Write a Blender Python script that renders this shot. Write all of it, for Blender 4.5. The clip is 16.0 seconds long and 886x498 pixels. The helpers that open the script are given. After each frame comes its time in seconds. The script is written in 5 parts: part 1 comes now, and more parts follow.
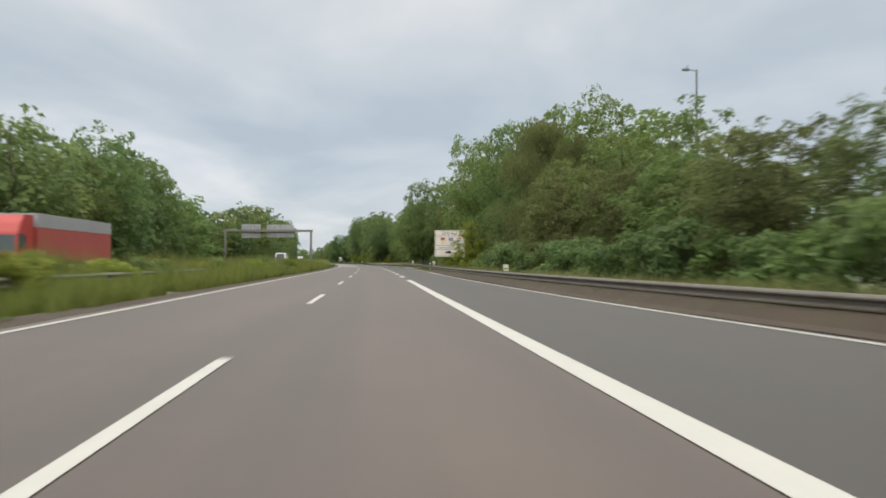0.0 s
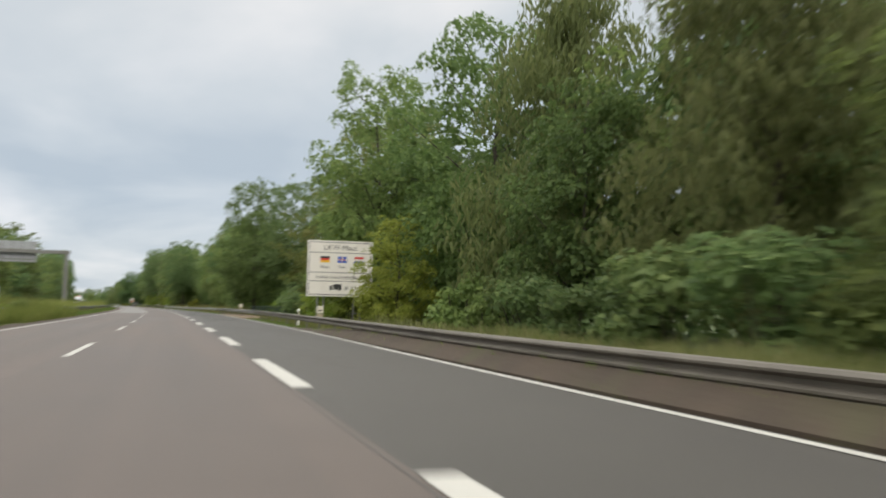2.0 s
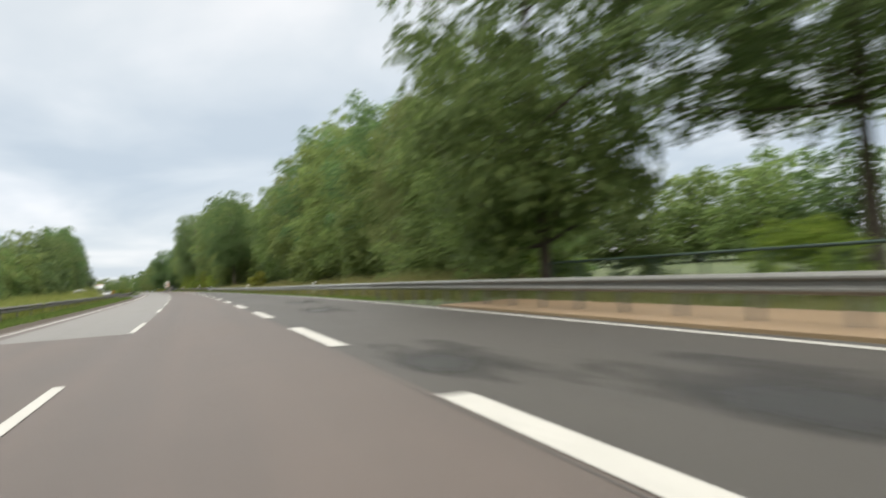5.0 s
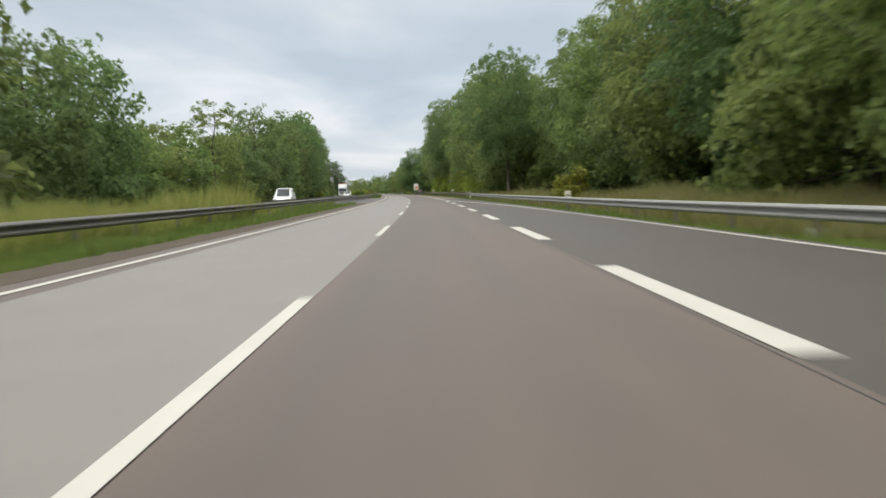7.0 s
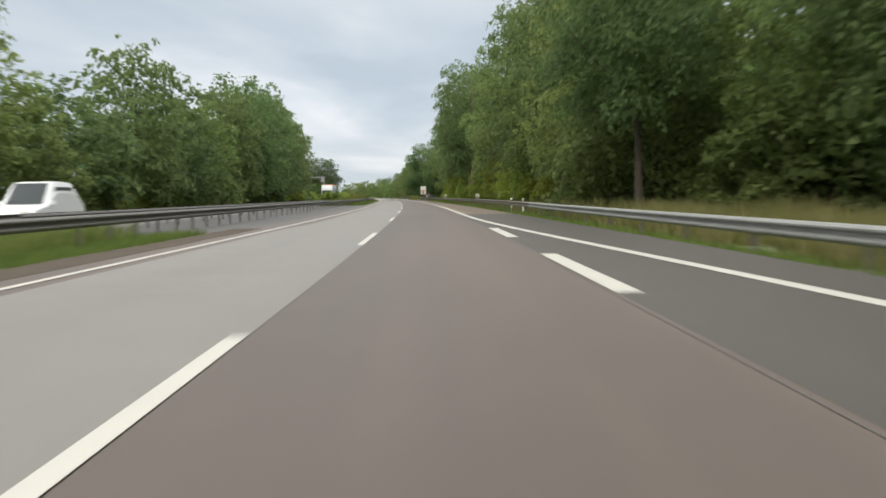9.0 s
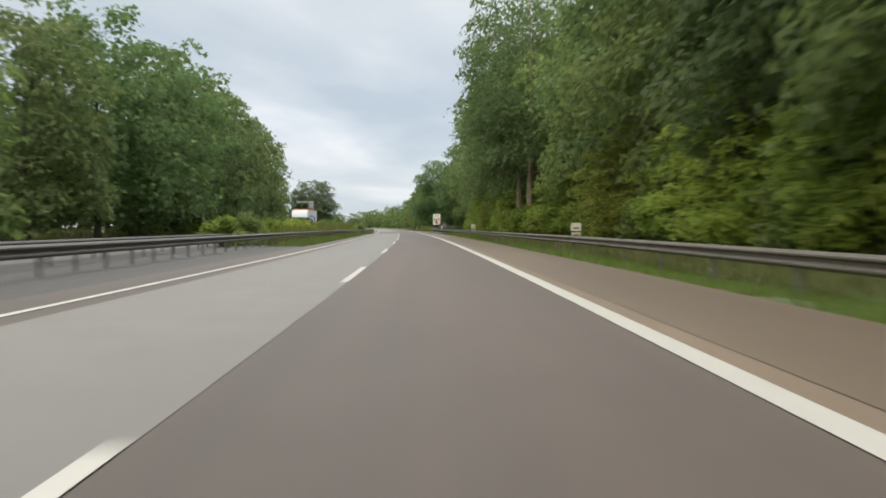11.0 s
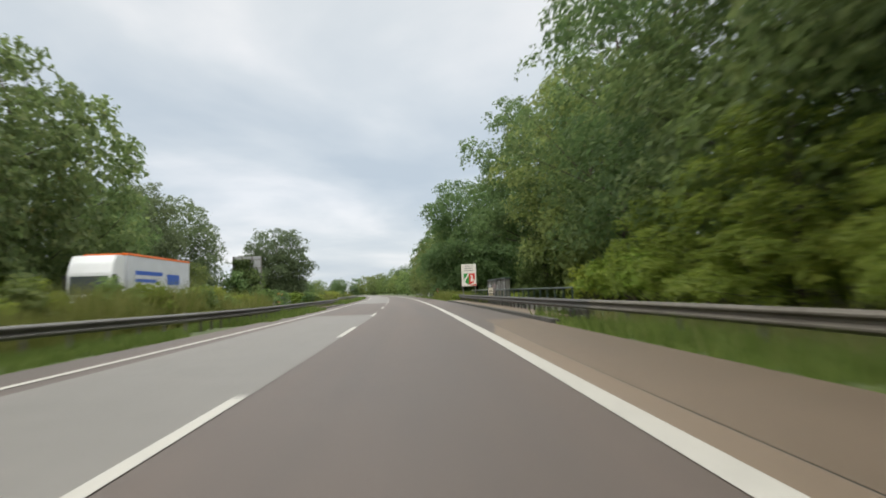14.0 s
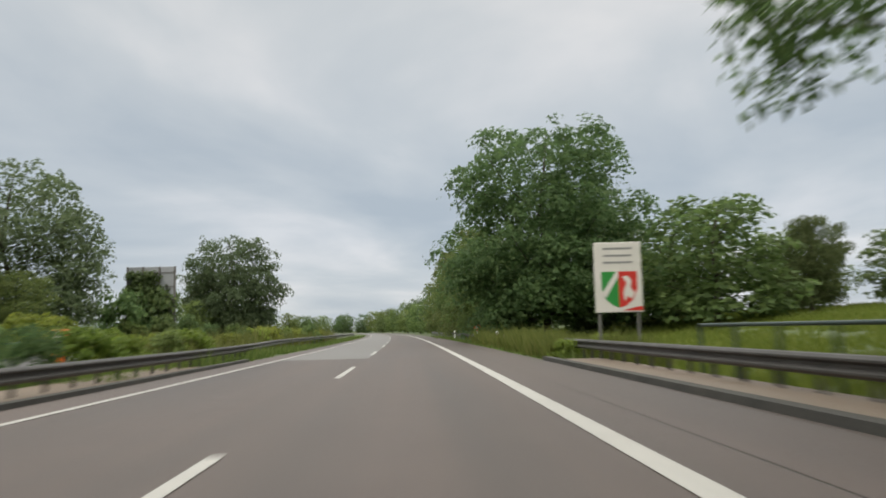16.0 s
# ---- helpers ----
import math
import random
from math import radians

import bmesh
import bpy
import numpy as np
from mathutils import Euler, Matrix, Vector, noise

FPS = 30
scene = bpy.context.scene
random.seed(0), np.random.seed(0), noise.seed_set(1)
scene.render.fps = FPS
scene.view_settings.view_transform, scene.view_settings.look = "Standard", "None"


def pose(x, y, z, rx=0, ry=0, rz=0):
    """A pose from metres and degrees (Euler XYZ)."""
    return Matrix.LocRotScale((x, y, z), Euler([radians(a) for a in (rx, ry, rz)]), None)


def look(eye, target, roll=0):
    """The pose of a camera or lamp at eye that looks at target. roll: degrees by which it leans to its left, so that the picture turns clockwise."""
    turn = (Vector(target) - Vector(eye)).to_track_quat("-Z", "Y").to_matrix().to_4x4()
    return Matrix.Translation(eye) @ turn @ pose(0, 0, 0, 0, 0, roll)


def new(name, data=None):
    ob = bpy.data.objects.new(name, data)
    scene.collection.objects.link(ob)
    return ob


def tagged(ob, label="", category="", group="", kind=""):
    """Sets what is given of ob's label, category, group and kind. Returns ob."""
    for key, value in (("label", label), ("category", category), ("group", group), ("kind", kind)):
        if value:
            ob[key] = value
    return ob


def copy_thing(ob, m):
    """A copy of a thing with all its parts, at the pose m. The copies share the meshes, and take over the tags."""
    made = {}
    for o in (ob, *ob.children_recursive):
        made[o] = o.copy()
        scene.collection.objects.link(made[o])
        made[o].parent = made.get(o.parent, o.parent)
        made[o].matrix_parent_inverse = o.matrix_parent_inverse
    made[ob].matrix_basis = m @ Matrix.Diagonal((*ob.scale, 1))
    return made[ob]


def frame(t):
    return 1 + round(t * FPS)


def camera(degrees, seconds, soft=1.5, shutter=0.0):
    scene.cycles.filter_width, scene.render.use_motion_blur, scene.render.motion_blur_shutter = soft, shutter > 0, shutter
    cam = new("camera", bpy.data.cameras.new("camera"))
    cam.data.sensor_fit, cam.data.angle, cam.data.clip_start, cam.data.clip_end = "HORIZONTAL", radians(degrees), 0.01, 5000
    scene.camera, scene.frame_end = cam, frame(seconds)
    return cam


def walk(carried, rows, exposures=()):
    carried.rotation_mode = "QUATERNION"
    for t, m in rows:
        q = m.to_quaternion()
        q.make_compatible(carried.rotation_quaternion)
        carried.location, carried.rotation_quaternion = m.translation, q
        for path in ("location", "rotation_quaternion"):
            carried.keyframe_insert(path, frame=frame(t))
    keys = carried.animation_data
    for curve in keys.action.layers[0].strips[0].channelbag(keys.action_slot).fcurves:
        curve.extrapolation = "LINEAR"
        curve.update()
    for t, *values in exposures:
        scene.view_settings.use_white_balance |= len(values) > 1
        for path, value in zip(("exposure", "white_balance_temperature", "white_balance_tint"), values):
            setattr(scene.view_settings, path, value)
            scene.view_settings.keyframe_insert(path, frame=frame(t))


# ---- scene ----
# A motorway between woods, seen from a car in its right through lane.
cam = camera(57.2, 16.0, soft=1.7, shutter=0.5)
EYE = 1.10
ROWS = [
    (0.0, -0.15, 19.34, -5.11, 0.90, -0.07), (0.5, 0.00, 33.76, -6.21, 1.14, -1.63), (1.0, 0.19, 47.78, -7.38, 1.36, -1.14),
    (1.5, 0.26, 62.27, -10.01, 1.94, -1.73), (2.0, 0.42, 76.39, -18.48, 4.25, -1.03), (2.5, 0.59, 90.24, -23.32, 5.40, 1.87),
    (3.0, 0.56, 103.92, -27.28, 5.72, 3.06), (3.5, 0.38, 117.10, -31.14, 7.77, 3.62), (4.0, 0.35, 131.00, -29.90, 7.30, 5.69),
    (4.5, 0.06, 144.90, -25.16, 5.11, 6.30), (5.0, -0.41, 158.77, -15.87, 1.46, 3.88), (5.2, -0.56, 164.33, -13.4, 0.35, 3.4),
    (5.9, -1.10, 183.90, -5.2, -2.6, 2.4), (6.6, -1.72, 203.40, -0.3, -3.9, 1.8), (7.3, -2.33, 222.90, 1.95, -4.15, 1.6),
    (7.5, -2.52, 228.53, 2.18, -4.09, 1.54), (8.0, -3.15, 242.67, 2.31, -3.92, 0.73), (8.5, -3.71, 256.62, 2.34, -3.10, 0.41),
    (9.0, -4.31, 270.61, 1.98, -3.76, 0.70), (9.2, -4.58, 276.20, 2.05, -3.1, 0.6), (9.9, -5.62, 295.70, 2.3, -2.5, 0.4),
    (10.6, -6.90, 315.20, 2.7, -1.9, 0.1), (11.3, -8.30, 334.60, 3.05, -1.5, 0.0), (11.5, -8.70, 340.20, 3.11, -1.66, -0.17),
    (12.0, -9.80, 354.64, 3.12, -1.75, 0.22), (12.5, -10.92, 369.06, 3.32, -1.03, 0.91), (13.0, -12.10, 382.96, 3.62, -0.78, 0.32),
    (13.5, -13.29, 396.87, 3.73, 1.07, 1.51), (14.0, -14.59, 410.87, 3.78, 2.95, 2.03), (14.5, -16.07, 425.09, 3.57, 3.99, 0.69),
    (15.0, -17.63, 439.07, 3.58, 4.17, 0.25), (15.5, -19.17, 452.68, 4.03, 4.34, 0.24), (16.0, -20.68, 466.13, 4.68, 5.64, 1.46)]
walk(cam, [(t, pose(x, y, EYE, 90 + p, r, a)) for t, x, y, a, p, r in ROWS], exposures=[(0.0, -0.1), (1.5, -0.1), (2.5, 0.06), (4.0, 0.18), (5.0, 0.2), (7.5, 0.04), (9.0, 0.08), (11.5, 0.1), (13.0, 0.1), (14.5, 0.02), (16.0, -0.22)])

# ---- sky and light: an overcast evening ----
world = bpy.data.worlds.new("overcast_sky")
scene.world = world
world.use_nodes = True
wn, wl = world.node_tree.nodes, world.node_tree.links
wn.clear()


def wnode(kind, **kw):
    n = wn.new(kind)
    for k, v in kw.items():
        n.inputs[k].default_value = v
    return n


SUN_EL, SUN_AZ = radians(32), radians(200)
sky = wn.new("ShaderNodeTexSky")
sky.sky_type, sky.sun_disc, sky.sun_elevation, sky.sun_rotation = "NISHITA", False, SUN_EL, SUN_AZ
tc = wn.new("ShaderNodeTexCoord")
sep = wn.new("ShaderNodeSeparateXYZ")
wl.new(tc.outputs["Generated"], sep.inputs[0])
# the cloud deck: perspective of a flat layer, by dividing through the height above the horizon
up = wn.new("ShaderNodeMath"); up.operation = "MAXIMUM"; up.inputs[1].default_value = 0.0
wl.new(sep.outputs["Z"], up.inputs[0])
lift = wn.new("ShaderNodeMath"); lift.operation = "ADD"; lift.inputs[1].default_value = 0.11
wl.new(up.outputs[0], lift.inputs[0])
flat = wn.new("ShaderNodeVectorMath"); flat.operation = "DIVIDE"
comb = wn.new("ShaderNodeCombineXYZ")
for k in ("X", "Y", "Z"):
    wl.new(lift.outputs[0], comb.inputs[k])
wl.new(tc.outputs["Generated"], flat.inputs[0])
wl.new(comb.outputs[0], flat.inputs[1])
squash = wn.new("ShaderNodeMapping"); squash.inputs["Scale"].default_value = (0.8, 0.55, 0.35)
wl.new(flat.outputs[0], squash.inputs[0])
n1 = wnode("ShaderNodeTexNoise", Scale=1.1, Detail=6.0, Roughness=0.48, Distortion=0.3)
wl.new(squash.outputs[0], n1.inputs["Vector"])
ramp = wn.new("ShaderNodeValToRGB")
ramp.color_ramp.elements[0].position, ramp.color_ramp.elements[0].color = 0.38, (0.545, 0.612, 0.675, 1)
ramp.color_ramp.elements[1].position, ramp.color_ramp.elements[1].color = 0.67, (0.86, 0.87, 0.885, 1)
mid = ramp.color_ramp.elements.new(0.52); mid.color = (0.665, 0.715, 0.755, 1)
wl.new(n1.outputs["Fac"], ramp.inputs[0])
# an overcast sky grows brighter towards the zenith
grad = wn.new("ShaderNodeValToRGB")
grad.color_ramp.elements[0].position, grad.color_ramp.elements[0].color = 0.0, (1.12, 1.10, 1.08, 1)
grad.color_ramp.elements[1].position, grad.color_ramp.elements[1].color = 1.0, (5.0, 4.6, 4.05, 1)
g1 = grad.color_ramp.elements.new(0.12); g1.color = (0.93, 0.96, 1.0, 1)
g2 = grad.color_ramp.elements.new(0.42); g2.color = (1.10, 1.07, 1.04, 1)
g3 = grad.color_ramp.elements.new(0.64); g3.color = (3.4, 3.2, 2.9, 1)
wl.new(up.outputs[0], grad.inputs[0])
mul = wn.new("ShaderNodeMix"); mul.data_type, mul.blend_type = "RGBA", "MULTIPLY"; mul.inputs["Factor"].default_value = 1.0
wl.new(ramp.outputs[0], mul.inputs["A"])
wl.new(grad.outputs[0], mul.inputs["B"])
clouds = wn.new("ShaderNodeBackground"); clouds.inputs["Strength"].default_value = 1.06
wl.new(mul.outputs["Result"], clouds.inputs["Color"])
clear = wn.new("ShaderNodeBackground"); clear.inputs["Strength"].default_value = 0.05
wl.new(sky.outputs[0], clear.inputs["Color"])
both = wn.new("ShaderNodeMixShader"); both.inputs[0].default_value = 0.9
wl.new(clear.outputs[0], both.inputs[1])
wl.new(clouds.outputs[0], both.inputs[2])
out = wn.new("ShaderNodeOutputWorld")
wl.new(both.outputs[0], out.inputs["Surface"])

sun = new("sun", bpy.data.lights.new("sun", "SUN"))
sun.data.energy, sun.data.angle, sun.data.color = 1.15, radians(35), (1.0, 0.93, 0.82)
sun.matrix_world = look((0, 0, 50), (-math.sin(SUN_AZ) * 10, -math.cos(SUN_AZ) * 10, 50 - 10 * math.tan(SUN_EL)))

# ---- the road's line: distance s along it, offset d to its right ----
BEND_S = [-60, -20, 20, 60, 100, 140, 180, 220, 260, 300, 340, 380, 420, 460, 500] + [540, 900, 1300]
BEND = [-0.3205, -0.2125, -0.1015, 0.0178, 0.2318, 0.2322, 0.3476, 0.3267, 0.2786, 0.397, 0.3988, 0.2307, 0.2896, 0.3764, 0.1889] + [0.26, 0.42, 0.0]
LS = np.arange(-700, 2201, 2.0)
_psi = np.cumsum(np.interp(LS, BEND_S, BEND, left=0, right=0) * 1e-3) * 2.0
_psi -= np.interp(0, LS, _psi)
_lx, _ly = np.cumsum(-np.sin(_psi)) * 2.0, np.cumsum(np.cos(_psi)) * 2.0
_lx, _ly = _lx - np.interp(0, LS, _lx), _ly - np.interp(0, LS, _ly)


_tab = list(zip(_psi.tolist(), _lx.tolist(), _ly.tolist()))


def line_at(s):
    k = min(max((s + 700) / 2.0, 0.0), len(_tab) - 1.001)
    i = int(k)
    t, a, b = k - i, _tab[i], _tab[i + 1]
    return a[0] + (b[0] - a[0]) * t, a[1] + (b[1] - a[1]) * t, a[2] + (b[2] - a[2]) * t


def head(s):
    return line_at(s)[0]


def P(s, d, z=0.0):
    a, x, y = line_at(s)
    return Vector((x + d * math.cos(a), y + d * math.sin(a), z))


def place(s, d, z=0.0, turn=0.0, scale=1.0):
    """A pose beside the road: local y along the road, local x to its right."""
    return Matrix.Translation(P(s, d, z)) @ Matrix.Rotation(head(s) + radians(turn), 4, "Z") @ Matrix.Diagonal((scale, scale, scale, 1))


def curve_of(*knots):
    ks, ds = [k[0] for k in knots], [k[1] for k in knots]

    g = np.arange(-720, 2221, 1.0)
    table = np.mean([np.interp(g + o, ks, ds) for o in (-8, -4, 0, 4, 8)], axis=0).tolist()

    def value(s):
        k = min(max(s + 720, 0.0), len(table) - 1.001)
        i = int(k)
        return table[i] + (table[i + 1] - table[i]) * (k - i)
    return value


EDGE_R = curve_of((-60, 7.6), (20, 7.2), (40, 5.9), (60, 5.5), (85, 5.4), (120, 6.1), (160, 6.3), (200, 6.6), (240, 5.75), (270, 4.8), (300, 2.3), (312, 1.95), (340, 2.02), (380, 2.0), (420, 1.93), (450, 1.885), (900, 1.885))
PAVE_R = curve_of((-60, 9.2), (20, 8.0), (31, 7.05), (48, 6.15), (60, 5.9), (85, 5.85), (120, 6.45), (160, 6.65), (200, 6.95), (240, 6.1), (275, 5.6), (310, 5.0), (350, 4.8), (400, 4.6), (440, 4.3), (900, 4.3))
EDGE_L = curve_of((-60, -5.7), (100, -5.9), (200, -5.72), (300, -5.6), (350, -5.45), (450, -5.4), (900, -5.45))
RAIL_R = curve_of((-80, 9.6), (20, 8.4), (31, 7.4), (57, 6.2), (85, 6.15), (113, 6.75), (140, 7.2), (160, 7.55), (182, 7.95), (200, 7.75), (215, 7.4), (242, 6.5), (277, 5.9), (300, 5.9), (330, 6.0), (360, 6.2), (396, 5.55), (425, 5.6), (451, 5.5), (486, 5.5), (520, 6.2), (700, 6.2))
RAIL_RZ = curve_of((-80, 0.60), (95, 0.61), (113, 0.66), (140, 0.71), (160, 0.74), (185, 0.74), (215, 0.665), (242, 0.61), (300, 0.62), (335, 0.70), (430, 0.695), (445, 0.66), (700, 0.66))
RAIL_L = curve_of((-80, -9.0), (420, -8.9), (442, -7.2), (500, -7.2), (525, -9.0), (700, -9.0))
RAIL_LZ = curve_of((-80, 0.72), (425, 0.72), (445, 0.62), (500, 0.62), (520, 0.7), (700, 0.7))


# ---- materials ----
def material(name, base, rough=0.8, metal=0.0, vary=0.25, scale=2.0, bump=0.0, bump_scale=60.0, coord="Object", per_object=0.0, stain=None, spec=0.5):
    """A surface with fine grain and larger blotches; stain: (colour, scale, amount)."""
    m = bpy.data.materials.new(name)
    m.use_nodes = True
    n, l = m.node_tree.nodes, m.node_tree.links
    b = n["Principled BSDF"]
    b.inputs["Roughness"].default_value, b.inputs["Metallic"].default_value = rough, metal
    b.inputs["Specular IOR Level"].default_value = spec
    t = n.new("ShaderNodeTexCoord")
    big = n.new("ShaderNodeTexNoise"); big.inputs["Scale"].default_value, big.inputs["Detail"].default_value = scale, 4
    fine = n.new("ShaderNodeTexNoise"); fine.inputs["Scale"].default_value, fine.inputs["Detail"].default_value = scale * 17, 3
    l.new(t.outputs[coord], big.inputs["Vector"]); l.new(t.outputs[coord], fine.inputs["Vector"])
    add = n.new("ShaderNodeMath"); add.operation = "ADD"
    l.new(big.outputs["Fac"], add.inputs[0]); l.new(fine.outputs["Fac"], add.inputs[1])
    mr = n.new("ShaderNodeMapRange")
    mr.inputs["From Min"].default_value, mr.inputs["From Max"].default_value = 0.6, 1.4
    mr.inputs["To Min"].default_value, mr.inputs["To Max"].default_value = 1 - vary, 1 + vary
    l.new(add.outputs[0], mr.inputs["Value"])
    col = n.new("ShaderNodeMix"); col.data_type, col.blend_type = "RGBA", "MULTIPLY"; col.inputs["Factor"].default_value = 1.0
    col.inputs["A"].default_value = (*base, 1)
    l.new(mr.outputs[0], col.inputs["B"])
    last = col.outputs["Result"]
    if stain:
        c, sc, amount = stain
        sn = n.new("ShaderNodeTexNoise"); sn.inputs["Scale"].default_value, sn.inputs["Detail"].default_value = sc, 5
        l.new(t.outputs[coord], sn.inputs["Vector"])
        sr = n.new("ShaderNodeMapRange"); sr.inputs["From Min"].default_value, sr.inputs["From Max"].default_value = 0.5, 0.72
        sr.inputs["To Max"].default_value = amount
        l.new(sn.outputs["Fac"], sr.inputs["Value"])
        sm = n.new("ShaderNodeMix"); sm.data_type = "RGBA"; sm.inputs["B"].default_value = (*c, 1)
        l.new(sr.outputs[0], sm.inputs["Factor"]); l.new(last, sm.inputs["A"])
        last = sm.outputs["Result"]
    if per_object:
        oi = n.new("ShaderNodeObjectInfo")
        orr = n.new("ShaderNodeMapRange"); orr.inputs["To Min"].default_value, orr.inputs["To Max"].default_value = 1 - per_object, 1 + per_object
        l.new(oi.outputs["Random"], orr.inputs["Value"])
        om = n.new("ShaderNodeMix"); om.data_type, om.blend_type = "RGBA", "MULTIPLY"; om.inputs["Factor"].default_value = 1.0
        l.new(last, om.inputs["A"]); l.new(orr.outputs[0], om.inputs["B"])
        last = om.outputs["Result"]
    l.new(last, b.inputs["Base Color"])
    if bump:
        bn = n.new("ShaderNodeTexNoise"); bn.inputs["Scale"].default_value, bn.inputs["Detail"].default_value = bump_scale, 4
        l.new(t.outputs[coord], bn.inputs["Vector"])
        bp = n.new("ShaderNodeBump"); bp.inputs["Strength"].default_value, bp.inputs["Distance"].default_value = bump, 0.02
        l.new(bn.outputs["Fac"], bp.inputs["Height"]); l.new(bp.outputs["Normal"], b.inputs["Normal"])
    return m


def asphalt(name, base, worn, streak=0.22, patch=0.15, rough=0.60):
    """Road surface: stone grain, blotches, and wear drawn out along the lane (UV: across, along)."""
    m = material(name, base, rough=rough, vary=0.10, scale=0.9, bump=0.3, bump_scale=90, spec=0.42)
    n, l = m.node_tree.nodes, m.node_tree.links
    b = n["Principled BSDF"]
    src = b.inputs["Base Color"].links[0].from_socket
    uv = n.new("ShaderNodeTexCoord")
    mp = n.new("ShaderNodeMapping"); mp.inputs["Scale"].default_value = (1.1, 0.012, 1)
    l.new(uv.outputs["UV"], mp.inputs[0])
    s1 = n.new("ShaderNodeTexNoise"); s1.inputs["Scale"].default_value, s1.inputs["Detail"].default_value = 1.0, 3
    l.new(mp.outputs[0], s1.inputs["Vector"])
    r1 = n.new("ShaderNodeMapRange"); r1.inputs["From Min"].default_value, r1.inputs["From Max"].default_value = 0.35, 0.7
    r1.inputs["To Max"].default_value = streak * 2
    l.new(s1.outputs["Fac"], r1.inputs["Value"])
    mx = n.new("ShaderNodeMix"); mx.data_type = "RGBA"; mx.inputs["B"].default_value = (*worn, 1)
    l.new(r1.outputs[0], mx.inputs["Factor"]); l.new(src, mx.inputs["A"])
    mp2 = n.new("ShaderNodeMapping"); mp2.inputs["Scale"].default_value = (0.35, 0.06, 1)
    l.new(uv.outputs["UV"], mp2.inputs[0])
    s2 = n.new("ShaderNodeTexNoise"); s2.inputs["Scale"].default_value, s2.inputs["Detail"].default_value = 1.0, 5
    l.new(mp2.outputs[0], s2.inputs["Vector"])
    r2 = n.new("ShaderNodeMapRange"); r2.inputs["From Min"].default_value, r2.inputs["From Max"].default_value = 0.3, 0.7
    r2.inputs["To Min"].default_value, r2.inputs["To Max"].default_value = 1 - patch, 1 + patch
    l.new(s2.outputs["Fac"], r2.inputs["Value"])
    mm = n.new("ShaderNodeMix"); mm.data_type, mm.blend_type = "RGBA", "MULTIPLY"; mm.inputs["Factor"].default_value = 1.0
    l.new(mx.outputs["Result"], mm.inputs["A"]); l.new(r2.outputs[0], mm.inputs["B"])
    l.new(mm.outputs["Result"], b.inputs["Base Color"])
    rr = n.new("ShaderNodeMapRange"); rr.inputs["To Min"].default_value, rr.inputs["To Max"].default_value = rough - 0.1, rough + 0.12
    l.new(s2.outputs["Fac"], rr.inputs["Value"]); l.new(rr.outputs[0], b.inputs["Roughness"])
    return m


def foliage(name, dark, light, tip, shine=0.2, through_light=0.42):
    """Leaves: each leaf and each tree a little different in colour, some light passing through."""
    m = bpy.data.materials.new(name)
    m.use_nodes = True
    n, l = m.node_tree.nodes, m.node_tree.links
    b, out_ = n["Principled BSDF"], n["Material Output"]
    geo, oi = n.new("ShaderNodeNewGeometry"), n.new("ShaderNodeObjectInfo")
    ramp_ = n.new("ShaderNodeValToRGB")
    ramp_.color_ramp.elements[0].color, ramp_.color_ramp.elements[1].color = (*dark, 1), (*tip, 1)
    e = ramp_.color_ramp.elements.new(0.6); e.color = (*light, 1)
    l.new(geo.outputs["Random Per Island"], ramp_.inputs[0])
    hsv = n.new("ShaderNodeHueSaturation")
    l.new(ramp_.outputs[0], hsv.inputs["Color"])
    h = n.new("ShaderNodeMapRange"); h.inputs["To Min"].default_value, h.inputs["To Max"].default_value = 0.475, 0.515
    v = n.new("ShaderNodeMapRange"); v.inputs["To Min"].default_value, v.inputs["To Max"].default_value = 0.75, 1.2
    l.new(oi.outputs["Random"], h.inputs["Value"])
    wob = n.new("ShaderNodeMath"); wob.operation = "FRACT"
    mu = n.new("ShaderNodeMath"); mu.operation = "MULTIPLY"; mu.inputs[1].default_value = 7.31
    l.new(oi.outputs["Random"], mu.inputs[0]); l.new(mu.outputs[0], wob.inputs[0]); l.new(wob.outputs[0], v.inputs["Value"])
    l.new(h.outputs[0], hsv.inputs["Hue"]); l.new(v.outputs[0], hsv.inputs["Value"])
    l.new(hsv.outputs[0], b.inputs["Base Color"])
    b.inputs["Roughness"].default_value, b.inputs["Specular IOR Level"].default_value = 0.55, shine
    tr = n.new("ShaderNodeBsdfTranslucent")
    l.new(hsv.outputs[0], tr.inputs["Color"])
    mix = n.new("ShaderNodeMixShader"); mix.inputs[0].default_value = through_light
    l.new(b.outputs[0], mix.inputs[1]); l.new(tr.outputs[0], mix.inputs[2]); l.new(mix.outputs[0], out_.inputs["Surface"])
    return m


M_ASPH = asphalt("asphalt_reddish_grey", (0.091, 0.0685, 0.0575), (0.060, 0.050, 0.0435), streak=0.3, patch=0.18)
M_ASPH_DARK = asphalt("asphalt_dark_grey", (0.050, 0.0435, 0.037), (0.038, 0.034, 0.030), streak=0.15, patch=0.12)
M_CONC_LANE = asphalt("lane_concrete_light", (0.160, 0.149, 0.138), (0.126, 0.118, 0.111), streak=0.15, patch=0.07)
M_SHOULDER = asphalt("shoulder_brown", (0.130, 0.093, 0.063), (0.102, 0.077, 0.055), streak=0.2, patch=0.15)
M_TAN = asphalt("concrete_strip_tan", (0.165, 0.121, 0.084), (0.138, 0.102, 0.073), streak=0.15, patch=0.12)
M_SAND = asphalt("sandy_concrete", (0.223, 0.151, 0.088), (0.181, 0.126, 0.080), streak=0.15, patch=0.2)
